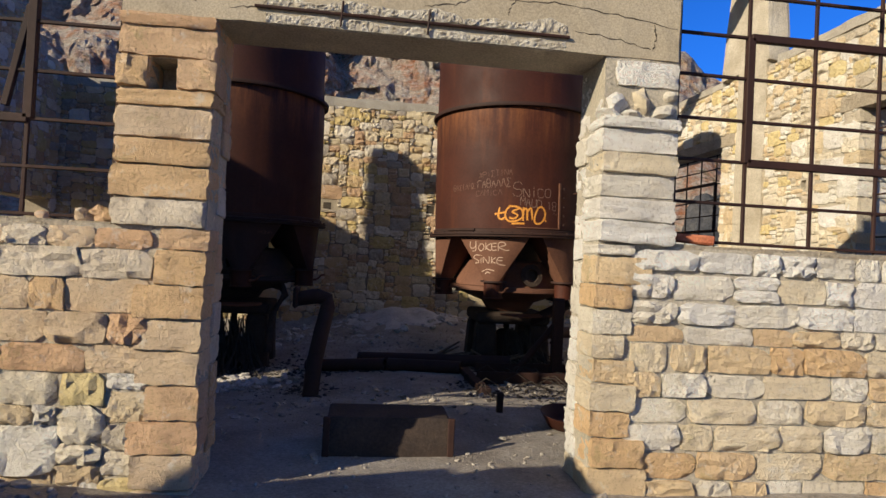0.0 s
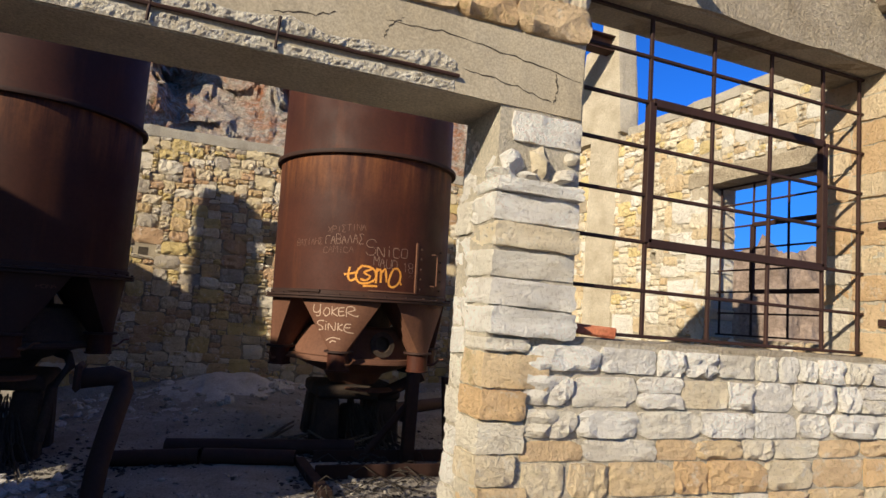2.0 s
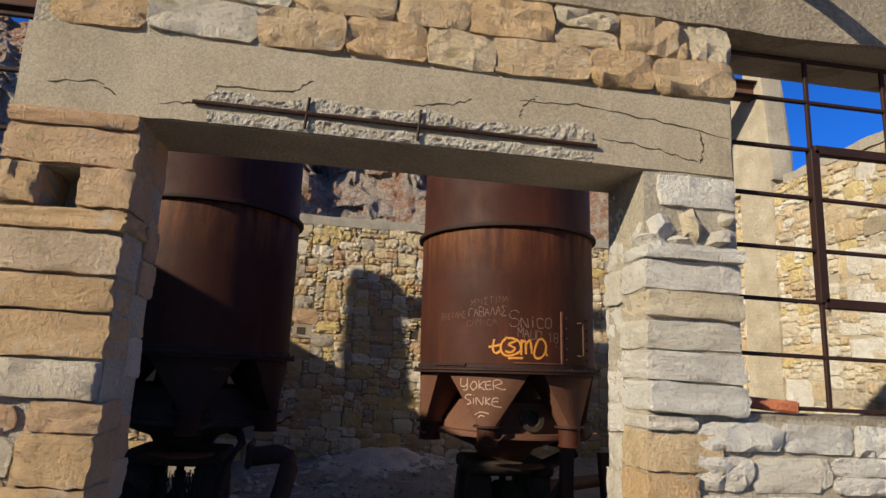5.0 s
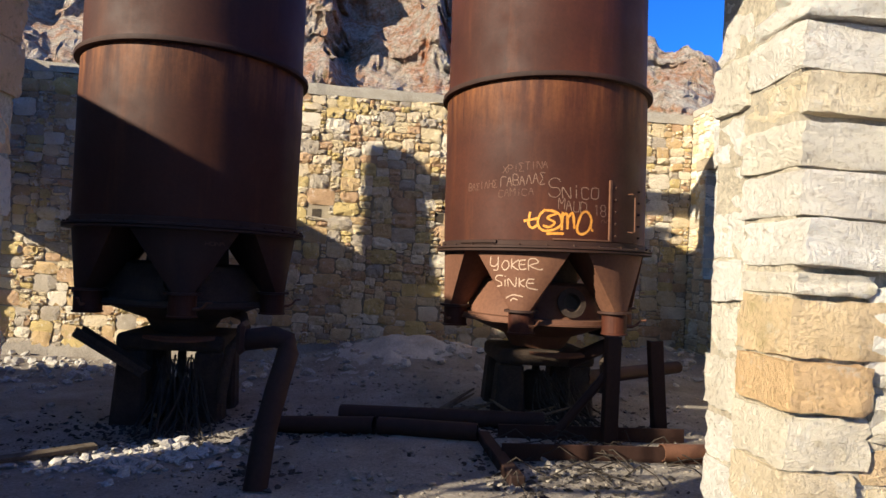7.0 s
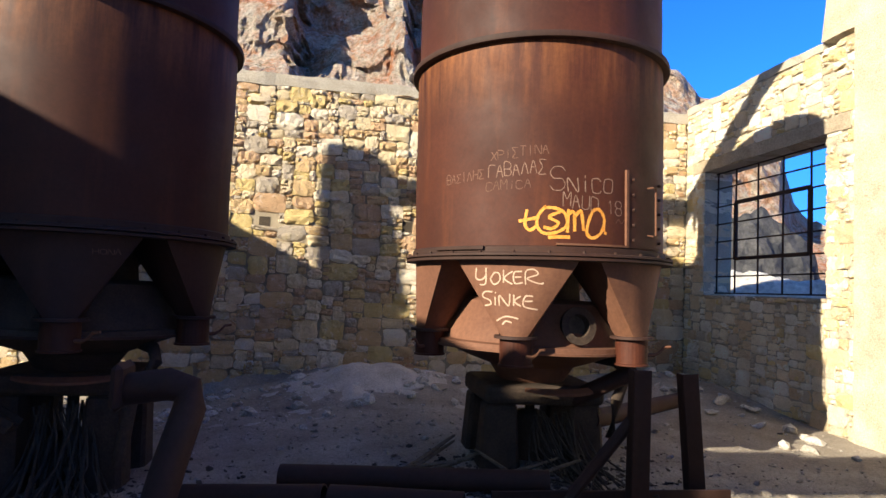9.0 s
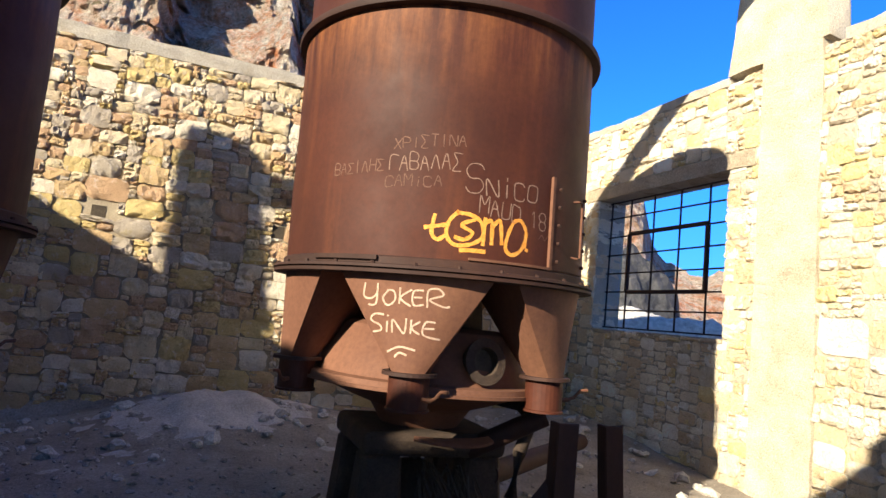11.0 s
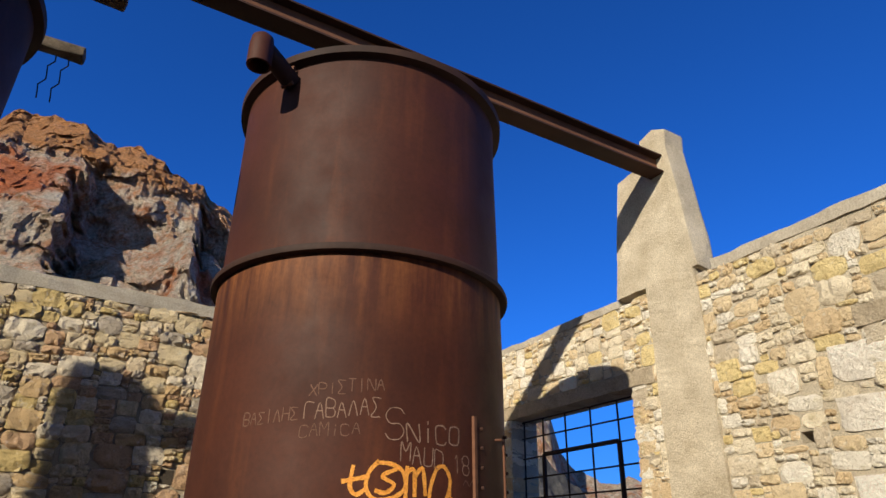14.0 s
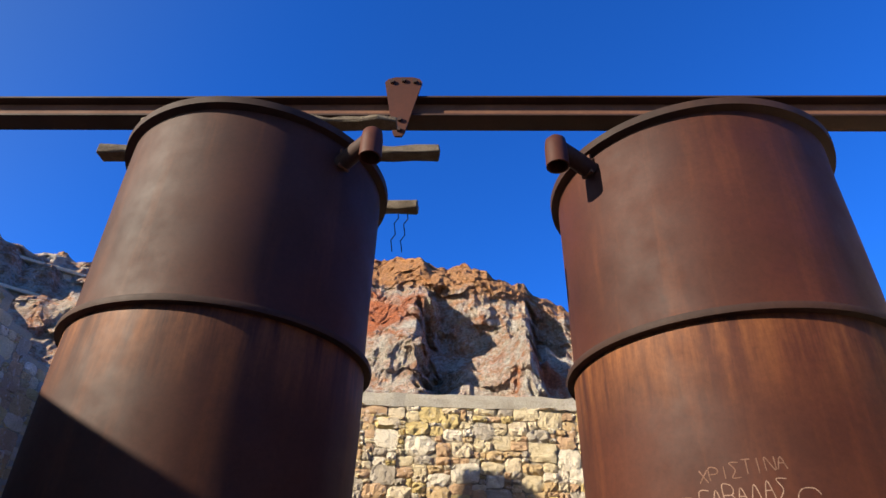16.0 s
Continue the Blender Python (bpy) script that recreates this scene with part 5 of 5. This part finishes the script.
drawn("3,95 2,43 10,33 17,52 18,95/18,81 17,14 8,8|31,71 25,38 31,10 39,33 37,67 29,70|44,84 44,19/57,78 45,43 57,12|70,78 59,71 60,19 71,22/60,48 69,50|"
      "75,12 75,78 86,88 91,64 77,43 92,19 99,22", -0.29, 1.645, 0.60, 0.165, 0.012, on_hopper, CHALK, front_hopper, "letter", "pale chalk letter", 3)
drawn("21,90 7,90 2,65 16,45 17,25 2,15|26,65 26,20/26,84 27,90|34,20 34,72 50,20 52,82|59,78 59,20/71,72 60,45 71,20|91,72 78,70 76,20 98,4/77,45 90,47",
      -0.225, 1.455, 0.49, 0.16, 0.012, on_hopper, CHALK, front_hopper, "letter", "pale chalk letter", 5)
drawn("0,40 45,92 100,70|28,0 45,40 72,24", -0.085, 1.33, 0.19, 0.075, 0.013, on_hopper, CHALK, front_hopper, "chalk_arc", "pale chalk arc", 6)
written("HONA", -0.02, 1.72, 0.16, 0.04, 0.004, lambda s, z: Vector((TANK_R * 1.02 * math.cos(radians(-66) + s), TANK_R * 1.02 * math.sin(radians(-66) + s), z)) * 1.0, SCRATCH, tank_l, label="tiny scratched letter", seed=9)


def curved_plate(az0, az1, z0, z1, r0, r1, n=14):
    bm, rows = bmesh.new(), []
    for k in range(n + 1):
        a = radians(az0 + (az1 - az0) * k / n)
        rows.append([bm.verts.new((r * math.cos(a), r * math.sin(a), z)) for r, z in ((r0, z0), (r1, z0), (r1, z1), (r0, z1))])
    for p, q in zip(rows, rows[1:]):
        for k in range(4):
            bm.faces.new((p[k], p[(k + 1) % 4], q[(k + 1) % 4], q[k]))
    bm.faces.new(rows[0])
    bm.faces.new(rows[-1][::-1])
    bmesh.ops.recalc_face_normals(bm, faces=bm.faces)
    return bm


hatch = part("hatch", curved_plate(-69, -44, 2.0, 2.64, TANK_R - 0.005, TANK_R + 0.016), RUST, tank_r, "bolted inspection hatch plate")
part("hatch_edge", curved_plate(-70.3, -69, 2.0, 2.66, TANK_R - 0.005, TANK_R + 0.022, 2), RUST_PALE, hatch, "pale worn edge")
part("hatch_edge", curved_plate(-100, -69, 1.995, 2.012, TANK_R - 0.005, TANK_R + 0.022), RUST_PALE, hatch, "pale worn edge")
for k in range(5):
    for az in (-66.5, -47):
        a, z = radians(az), 2.06 + 0.13 * k
        part("bolt", rod(bmesh.new(), ((TANK_R + 0.01) * math.cos(a), (TANK_R + 0.01) * math.sin(a), z), ((TANK_R + 0.04) * math.cos(a), (TANK_R + 0.04) * math.sin(a), z), 0.013, n=6), RUST_DARK, hatch)
handle = [Vector(((TANK_R + d) * math.cos(radians(a)), (TANK_R + d) * math.sin(radians(a)), z)) for a, d, z in ((-57, 0.01, 2.53), (-55.5, 0.05, 2.535), (-53, 0.05, 2.53), (-53, 0.05, 2.12), (-55.5, 0.05, 2.11), (-57, 0.01, 2.115))]
part("hatch_handle", tube(bmesh.new(), handle, 0.009, 8), RUST_PALE, hatch, "bent bar handle")
part("strap", curved_plate(-152, -128, 1.955, 1.985, TANK_R + 0.02, TANK_R + 0.045), RUST_DARK, tank_r, "loose bent strap on the flange")


# ---- cracks in the lintel ----
lintel_tree = surface_of(lintel)


def crack(points, width, parent):
    """A thin jagged crack on the front."""
    rnd = random.Random(int(points[0][0] * 1000) + 7)
    line = []
    for (a, p), (b, q) in zip(points, points[1:]):
        for i in range(8):
            f = i / 8
            line.append((a + (b - a) * f + rnd.uniform(-0.008, 0.008), p + (q - p) * f + rnd.uniform(-0.008, 0.008)))
    line.append(points[-1])
    bm = bmesh.new()
    ring = []
    for i, (x, z) in enumerate(line):
        w = width * rnd.uniform(0.25, 0.9) * (0.3 if i in (0, len(line) - 1) else 1)
        hits = [lintel_tree.ray_cast(Vector((x, FRONT_Y - 1, q)), Vector((0, 1, 0)))[0] for q in (z - w, z + w)]
        if all(hits):
            ring.append([bm.verts.new(h + Vector((0, -0.0015, 0))) for h in hits])
    for (a, b), (c, d) in zip(ring, ring[1:]):
        bm.faces.new((a, c, d, b))
    part("crack", bm, CRACK_HOLE_SHADE, parent, "dark hairline crack")


for pts, w in (([(-0.9, 3.0), (-0.7, 3.03), (-0.65, 3.12), (-0.3, 3.13), (-0.2, 3.2)], 0.006), ([(0.3, 3.13), (0.5, 3.16), (0.6, 3.2)], 0.005),
               ([(0.85, 3.12), (0.87, 3.2), (0.95, 3.26)], 0.006), ([(0.85, 3.22), (1.2, 3.24), (1.6, 3.2), (2.03, 3.14)], 0.005),
               ([(1.3, 3.06), (1.6, 3.04), (1.85, 2.99)], 0.005), ([(1.86, 2.98), (1.88, 3.08), (1.86, 3.16)], 0.009), ([(-1.4, 3.05), (-1.2, 3.08), (-1.1, 3.02)], 0.006)):
    crack(pts, w, wall_front)


# ---- scrap, pipes and rubble inside ----
def lying_pipe(a, b, r, label, mat=RUST_DARK):
    a, b = Vector(a), Vector(b)
    q = (b - a).to_track_quat("Z", "Y").to_matrix().to_4x4()
    n = (b - a).length
    bm = lathe(bmesh.new(), [(r, 0), (r * 1.02, n * 0.3), (r * 0.99, n * 0.7), (r, n), (r * 0.86, n), (r * 0.86, 0)], 20, close=True)
    bmesh.ops.transform(bm, matrix=Matrix.Translation(a) @ q, verts=bm.verts)
    return tagged(part("scrap_pipe", bm, mat, None, "", True, 40), label, "pipe", "scrap pipes")


def gz(x, y, up=0.0):
    return (x, y, ground_height(x, y) + up)


lying_pipe(gz(0.0, 8.95, 0.09), gz(2.1, 8.48, 0.1), 0.10, "long dark rusted pipe lying on the floor")
lying_pipe(gz(-0.7, 8.75, 0.07), gz(0.36, 8.36, 0.08), 0.085, "dark rusted pipe lying on the floor")
lying_pipe(gz(0.40, 8.34, 0.08), gz(1.33, 8.05, 0.08), 0.085, "dark rusted pipe lying on the floor")
lying_pipe(gz(2.9, 7.50, 0.09), gz(3.36, 7.53, 0.09), 0.075, "short pale rusted pipe stub on the floor", RUST_PALE)
lying_pipe((2.8, 9.35, 0.42), (4.9, 11.2, 0.33), 0.09, "dark rusted pipe slanting behind the machine", RUST_DARK)
lying_pipe((2.6, 9.35, 0.6), (3.15, 9.15, 0.92), 0.08, "dark rusted pipe slanting up beside the machine", RUST_DARK)

# a frame of angle irons with two uprights
rack = thing("iron_rack", gz(2.5, 8.05), "dark rusted iron frame with two uprights lying on the floor", "scrap")
for x0, x1, y in ((-0.95, 0.95, 0.10), (-1.05, 0.82, -0.56)):
    part("base_rail", boxed((x0, y, -0.03), (x1, y + 0.12, 0.015), None, 0.004), RUST_DARK, rack, "angle iron rail")
    part("base_rail", boxed((x0, y, 0.015), (x1, y + 0.018, 0.14), None, 0.004), RUST_DARK, rack, "angle iron rail")
for x, y, h, tilt in ((0.13, -0.04, 1.05, 0.0), (0.82, 0.33, 0.99, -0.09)):
    m = Matrix.Translation((x, y, 0)) @ Matrix.Rotation(tilt, 4, "Y")
    up = part("upright", boxed((-0.07, 0, -0.04), (0.07, 0.018, h), m, 0.004), RUST_DARK, rack, "upright angle iron")
    part("upright_flange", boxed((-0.07, 0.018, -0.04), (-0.052, 0.1, h), m), RUST_DARK, up)
part("brace", rod(bmesh.new(), (-0.42, 0.12, 0.0), (0.14, 0.06, 0.72), 0.045, n=10), RUST_DARK, rack, "slanting round brace")
lying = boxed((-0.06, -0.66, 0.0), (0.06, 0.66, 0.09), Matrix.Translation(gz(1.42, 7.5)) @ Matrix.Rotation(radians(2), 4, "Z"), 0.01)
tagged(part("scrap_bar", lying, RUST_DARK), "dark flat iron bar lying on the floor", "scrap", "scrap bars")

# leaning elbow pipe before the shaded tank
bm = tube(bmesh.new(), [gz(-0.50, 6.85, -0.02), (-0.48, 7.0, 0.3), (-0.43, 7.15, 0.62), (-0.38, 7.28, 0.88), (-0.40, 7.3, 0.97), (-0.50, 7.3, 1.0), (-0.73, 7.34, 0.96)], 0.088, 16)
ob = tagged(part("elbow_pipe", bm, RUST_DARK, None, "", True, 50), "thick rusted pipe standing with a bent elbow on top", "pipe")
part("pipe_flange", boxed((-0.03, -0.13, -0.13), (0.03, 0.13, 0.13), Matrix.Translation((-0.75, 7.34, 0.98)), 0.03), RUST_DARK, ob)
# loading chute beside the shaded tank
bm = boxed((-0.42, -0.09, -0.03), (0.42, 0.09, 0.03), Matrix.Translation((-2.48, 9.2, 0.52)) @ Matrix.Rotation(radians(30), 4, "Y"), 0.01)
box(bm, (-0.42, -0.09, 0.03), (0.42, -0.07, 0.08), Matrix.Translation((-2.48, 9.2, 0.52)) @ Matrix.Rotation(radians(30), 4, "Y"))
box(bm, (-0.42, 0.07, 0.03), (0.42, 0.09, 0.08), Matrix.Translation((-2.48, 9.2, 0.52)) @ Matrix.Rotation(radians(30), 4, "Y"))
tagged(part("chute", bm, DARK_IRON), "sooty iron chute sloping to the machine", "chute")

# the rusty trough by the doorway
trough = thing("iron_trough", gz(0.26, 4.95), "rusted upturned iron trough lying on the floor inside the doorway", "trough")
bm = bmesh.new()
n = 12
rows = []
for x in (-0.47, -0.45, 0.45, 0.47):
    rows.append([bm.verts.new((x, 0.3 * math.cos(math.pi * k / n) * (1.0 if abs(x) < 0.46 else 0.97), -0.04 + (0.31 * min(1, math.sin(math.pi * k / n) * 1.5)) * (1.0 if abs(x) < 0.46 else 0.97))) for k in range(n + 1)])
for p, q in zip(rows, rows[1:]):
    for k in range(n):
        bm.faces.new((p[k], p[k + 1], q[k + 1], q[k]))
bm.faces.new(rows[0])
bm.faces.new(rows[-1][::-1])
bmesh.ops.recalc_face_normals(bm, faces=bm.faces)
part("shell", bm, DARK_IRON, trough)
for x in (-0.47, 0.47):
    part("end_rib", boxed((x - 0.025, -0.31, -0.04), (x + 0.025, -0.27, 0.29), None, 0.006), RUST_DARK, trough)
dish = lathe(bmesh.new(), [(0.02, 0.05), (0.16, 0.06), (0.24, 0.15), (0.255, 0.15), (0.18, 0.03), (0.02, 0.0)], 28)
bmesh.ops.transform(dish, matrix=Matrix.Translation(gz(1.95, 5.55, -0.005)) @ Matrix.Rotation(0.12, 4, "X"), verts=dish.verts)
tagged(part("iron_dish", dish, RUST, None, "", True, 50), "shallow rusted iron dish on the gravel", "dish")
tagged(part("iron_stub", boxed((-0.03, -0.03, -0.03), (0.03, 0.03, 0.2), Matrix.Translation(gz(1.42, 6.05)) @ Matrix.Rotation(0.06, 4, "X"), 0.005), RUST_DARK), "short rusted iron stub standing in the floor", "scrap")
tagged(part("wooden_board", boxed((-0.9, -0.06, 0.0), (0.9, 0.06, 0.04), Matrix.Translation(gz(-2.85, 7.6, 0.02)) @ Matrix.Rotation(radians(38), 4, "Z"), 0.006), WOOD), "grey wooden board lying on the floor", "board")
# broken red brick and loose stones on the window sills
bm = boxed((-0.13, -0.06, 0), (0.13, 0.06, 0.065), Matrix.Translation((2.28, FRONT_Y + 0.12, 1.703)) @ Matrix.Rotation(radians(-14), 4, "Z") @ Matrix.Rotation(0.06, 4, "Y"), 0.012)
for v in bm.verts:
    v.co += noise.noise_vector(v.co * 14) * 0.012
tagged(part("brick", bm, BRICK_RED), "broken red brick lying on the window sill", "brick")
rr = random.Random(77)
for x, y, z, s in ((-1.63, FRONT_Y + 0.12, 1.632, 0.10), (-1.71, FRONT_Y + 0.1, 1.632, 0.08), (-1.95, FRONT_Y + 0.07, 1.63, 0.05), (4.2, FRONT_Y + 0.3, 1.69, 0.07)):
    bm = bmesh.new()
    bmesh.ops.create_icosphere(bm, subdivisions=2, radius=s * 0.7, matrix=Matrix.LocRotScale((x, y, z + s * 0.4), Euler((rr.random(), rr.random(), rr.random())), (1.2, 0.9, 0.75)))
    for v in bm.verts:
        v.co += noise.noise_vector(v.co * 16) * s * 0.42
    tagged(part("loose_stone", bm, STONE["orange"][0]), "small tan loose stone on the window sill", "stone", "sill stones")


def scatter(name, count, spots, sizes, mat, label, seed, flat=0.7):
    """Loose stones strewn on the ground; spots: (x, y, spread x, spread y, weight)."""
    rr = random.Random(seed)
    vs, fs = [], []
    forms = []
    for k in range(10):
        bm = bmesh.new()
        bmesh.ops.create_icosphere(bm, subdivisions=1, radius=0.5)
        forms.append(([v.co * rr.uniform(0.65, 1.15) for v in bm.verts], [tuple(v.index for v in f.verts) for f in bm.faces]))
        bm.free()
    for i in range(count):
        x0, y0, sx, sy, _ = rr.choices(spots, [s[4] for s in spots])[0]
        x, y = rr.gauss(x0, sx), rr.gauss(y0, sy)
        if abs(y - (FRONT_Y + 0.22)) < 0.34 and not -0.85 < x < 1.4:
            continue
        if y > FRONT_Y and (abs(x) > 6.3 or y > 13.8):
            continue
        s = sizes[0] + (sizes[1] - sizes[0]) * rr.random() ** 3
        m = Matrix.LocRotScale((x, y, ground_height(x, y) + s * 0.12), Euler((rr.uniform(-0.5, 0.5), rr.uniform(-0.5, 0.5), rr.random() * 6.3)), (s, s * rr.uniform(0.6, 1), s * flat * rr.uniform(0.5, 1)))
        p, f = rr.choice(forms)
        b = len(vs)
        vs += [m @ q for q in p]
        fs += [tuple(b + q for q in t) for t in f]
    me = bpy.data.meshes.new(name)
    me.from_pydata(vs, [], fs)
    me.materials.append(mat)
    return tagged(new(name, me), label, "rubble", kind="stuff")


scatter("gravel", 9000, [(0, 7, 2.6, 2.4, 3), (3.5, 8.5, 1.5, 2, 2), (0.3, 2.6, 2.2, 1.2, 2), (0, 12, 3, 1.2, 2)], (0.006, 0.05), RUBBLE_GREY, "scattered grey gravel on the floor", 1)
scatter("rubble", 900, [(0.6, 6.6, 1.8, 0.9, 2), (-2.8, 8.4, 0.9, 1.2, 1), (3.6, 9.6, 0.9, 1.3, 1), (0.2, 10.8, 1.2, 0.8, 1)], (0.03, 0.13), RUBBLE_GREY, "broken grey stones strewn over the floor", 12, 0.6)
scatter("rubble", 420, [(-1.75, 8.05, 0.42, 0.25, 3), (-2.2, 7.9, 0.5, 0.3, 1)], (0.05, 0.2), RUBBLE_PALE, "heap of pale broken stones before the tank", 2, 0.5)
scatter("rubble", 700, [(-5, 12.6, 1.0, 0.7, 3), (-1.0, 12.6, 1.2, 0.8, 2), (2.5, 12.8, 1.3, 0.6, 1), (5.6, 12, 0.6, 1.2, 1)], (0.05, 0.26), RUBBLE_PALE, "fallen stones along the back wall", 3)
scatter("rubble", 330, [(-2.1, 3.25, 0.5, 0.25, 3), (-3.2, 3.2, 0.8, 0.4, 1), (3.4, 3.6, 1.2, 0.12, 1)], (0.04, 0.2), RUBBLE_GREY, "heap of dark stones against the front wall", 4)
SOOT = earthy("soot_and_slag", (0.03, 0.025, 0.022), (0.09, 0.075, 0.065), 6, 40, 0.8)
scatter("slag", 5200, [(2.2, 9.0, 0.65, 0.45, 3), (-1.9, 9.0, 0.7, 0.5, 3), (0.5, 8.55, 0.9, 0.16, 2), (1.9, 7.2, 0.4, 0.4, 1.5), (-0.7, 7.3, 0.25, 0.3, 0.5)], (0.010, 0.09), SOOT, "black slag and soot lumps round the machines", 5, 0.35)
twigs = bmesh.new()
rr = random.Random(8)
for i in range(42):
    x, y = rr.gauss(2.2, 0.45), rr.gauss(7.55, 0.35)
    a, n = rr.random() * 6.3, rr.uniform(0.2, 0.55)
    p = Vector(gz(x, y, 0.02))
    d = Vector((math.cos(a), math.sin(a), 0)) * n
    tube(twigs, [p, p + d * 0.35 + Vector((0, 0, rr.uniform(0.02, 0.12))), p + d * 0.7 + Vector((rr.uniform(-0.05, 0.05), 0, rr.uniform(0.02, 0.1))), p + d + Vector((0, 0, 0.0))], 0.006, 5)
for k in range(9):
    x, y, a, n = rr.uniform(0.9, 2.0), rr.uniform(8.6, 9.2), rr.uniform(-0.5, 2.2), rr.uniform(0.3, 0.8)
    p = Vector(gz(x, y, 0.03))
    q = p + Vector((math.cos(a) * n, math.sin(a) * n, rr.uniform(0.02, 0.22)))
    stick = rod(bmesh.new(), p, q, 0.024, 0.012, 6, 0.2, True, 4)
    tagged(part("broken_stick", stick, WOOD), "splintered dark wooden stick lying among the pipes", "stick", "broken sticks")
tagged(part("dry_wires", twigs, WIRE), "tangle of burnt black wires on the floor", "wires", kind="stuff")

# ---- outside to the side: broken post, rock and bank ----
bm = bmesh.new()
rings = []
for z, w, dx in ((-1.2, 0.28, 0.06), (0.2, 0.25, 0.04), (0.9, 0.2, 0.0), (1.5, 0.13, -0.05), (2.0, 0.09, -0.1), (2.14, 0.04, -0.13)):
    rings.append([bm.verts.new((11.35 + dx + sx * w, 5.28 + sy * w * 0.8, z)) for sx, sy in ((-1, -1), (1, -1), (1, 1), (-1, 1))])
for p, q in zip(rings, rings[1:]):
    for k in range(4):
        bm.faces.new((p[k], p[(k + 1) % 4], q[(k + 1) % 4], q[k]))
bm.faces.new(rings[-1])
bmesh.ops.subdivide_edges(bm, edges=bm.edges[:], cuts=3, use_grid_fill=True)
for v in bm.verts:
    v.co += noise.noise_vector(v.co * 3) * 0.06
tagged(part("broken_post", bm, COPING), "broken tapering pale concrete post by the shore", "post")


def boulder(name, at, size, mat, label, seed):
    bm = bmesh.new()
    bmesh.ops.create_icosphere(bm, subdivisions=5, radius=1)
    for v in bm.verts:
        p = v.co * 1.4 + Vector((seed, 0, 0))
        v.co *= 1 + 0.15 * noise.fractal(p, 0.8, 2.0, 5) + 0.06 * noise.noise(p * 5)
        v.co = Vector((v.co.x * size[0], v.co.y * size[1], v.co.z * size[2])) + Vector(at)
    return tagged(part(name, bm, mat), label, "rock")


boulder("rock", (17.0, 15.2, -0.6), (2.2, 2.1, 5.6), BROWN_ROCK, "tall reddish-brown rock stack beyond the side wall", 2.0)
# boulder added in a dark colour for the hill's shaded cliff face
boulder("rock", (14.4, 23.4, 0.4), (2.6, 1.8, 4.1), SHADED_CLIFF, "dark rock added for the shaded cliff outside the side window", 8.0)


def bank_height(x, y):
    """A low white bank that runs away from the side wall and sinks towards the shore."""
    along = max(0.0, min(1.0, (x - 7.5) / 7.5))
    crest = 20.6 - 5.2 * along
    top = 2.75 - 0.9 * along + 0.16 * noise.fractal((x * 0.9, y * 0.9, 2.0), 1.0, 2.0, 5)
    rise = math.exp(-((y - crest) / 1.5) ** 2) * min(1.0, max(0.0, (x - 7.2) / 1.5)) * min(1.0, max(0.0, (17.5 - x) / 2.0))
    return (top + 0.6) * rise - 0.6 + 0.10 * noise.fractal((x * 2.6, y * 2.6, 7.0), 1.0, 2.0, 4) * rise


me = sheet([7.2 + 0.12 * i for i in range(90)], [13.0 + 0.12 * i for i in range(88)], bank_height)
me.materials.append(WHITE_BANK)
tagged(new("rock_bank", me), "low bank of white rock outside the side window", "rock")


def retaining_wall(x, y, z, turn, wide, high):
    """A terrace wall with a capping slab and a few dark openings, far up the hillside."""
    w = thing("retaining_wall", (x, y, z), "pale concrete terrace wall high on the hillside", "wall", "terrace walls")
    w.rotation_euler.z = turn
    bm = boxed((-wide / 2, 0, -2.5), (wide / 2, 0.8, high), None, 0.05)
    bmesh.ops.subdivide_edges(bm, edges=[e for e in bm.edges if e.calc_length() > 1], cuts=8, use_grid_fill=True)
    for v in bm.verts:
        v.co += noise.noise_vector(v.co * 0.9) * 0.16
    part("body", bm, PLASTER, w)
    part("cap", boxed((-wide / 2 - 0.2, -0.35, high), (wide / 2 + 0.2, 1.0, high + 0.22), None, 0.04), PLASTER, w, "overhanging pale slab")
    for k in range(3):
        u = -wide * 0.3 + k * wide * 0.3
        part("pier", boxed((u - 0.14, -0.22, 0.1), (u + 0.14, 0.1, high - 0.02), None, 0.02), PLASTER, w)


for az, far, el, wide, high in ((-39.0, 42.0, 22.3, 8.0, 1.2), (-42.5, 39.0, 20.0, 9.0, 1.0)):
    a = radians(az)
    retaining_wall(0.25 + far * math.sin(a), 4.8 + far * math.cos(a), 1.84 + far * math.tan(radians(el)), -a, wide, high)
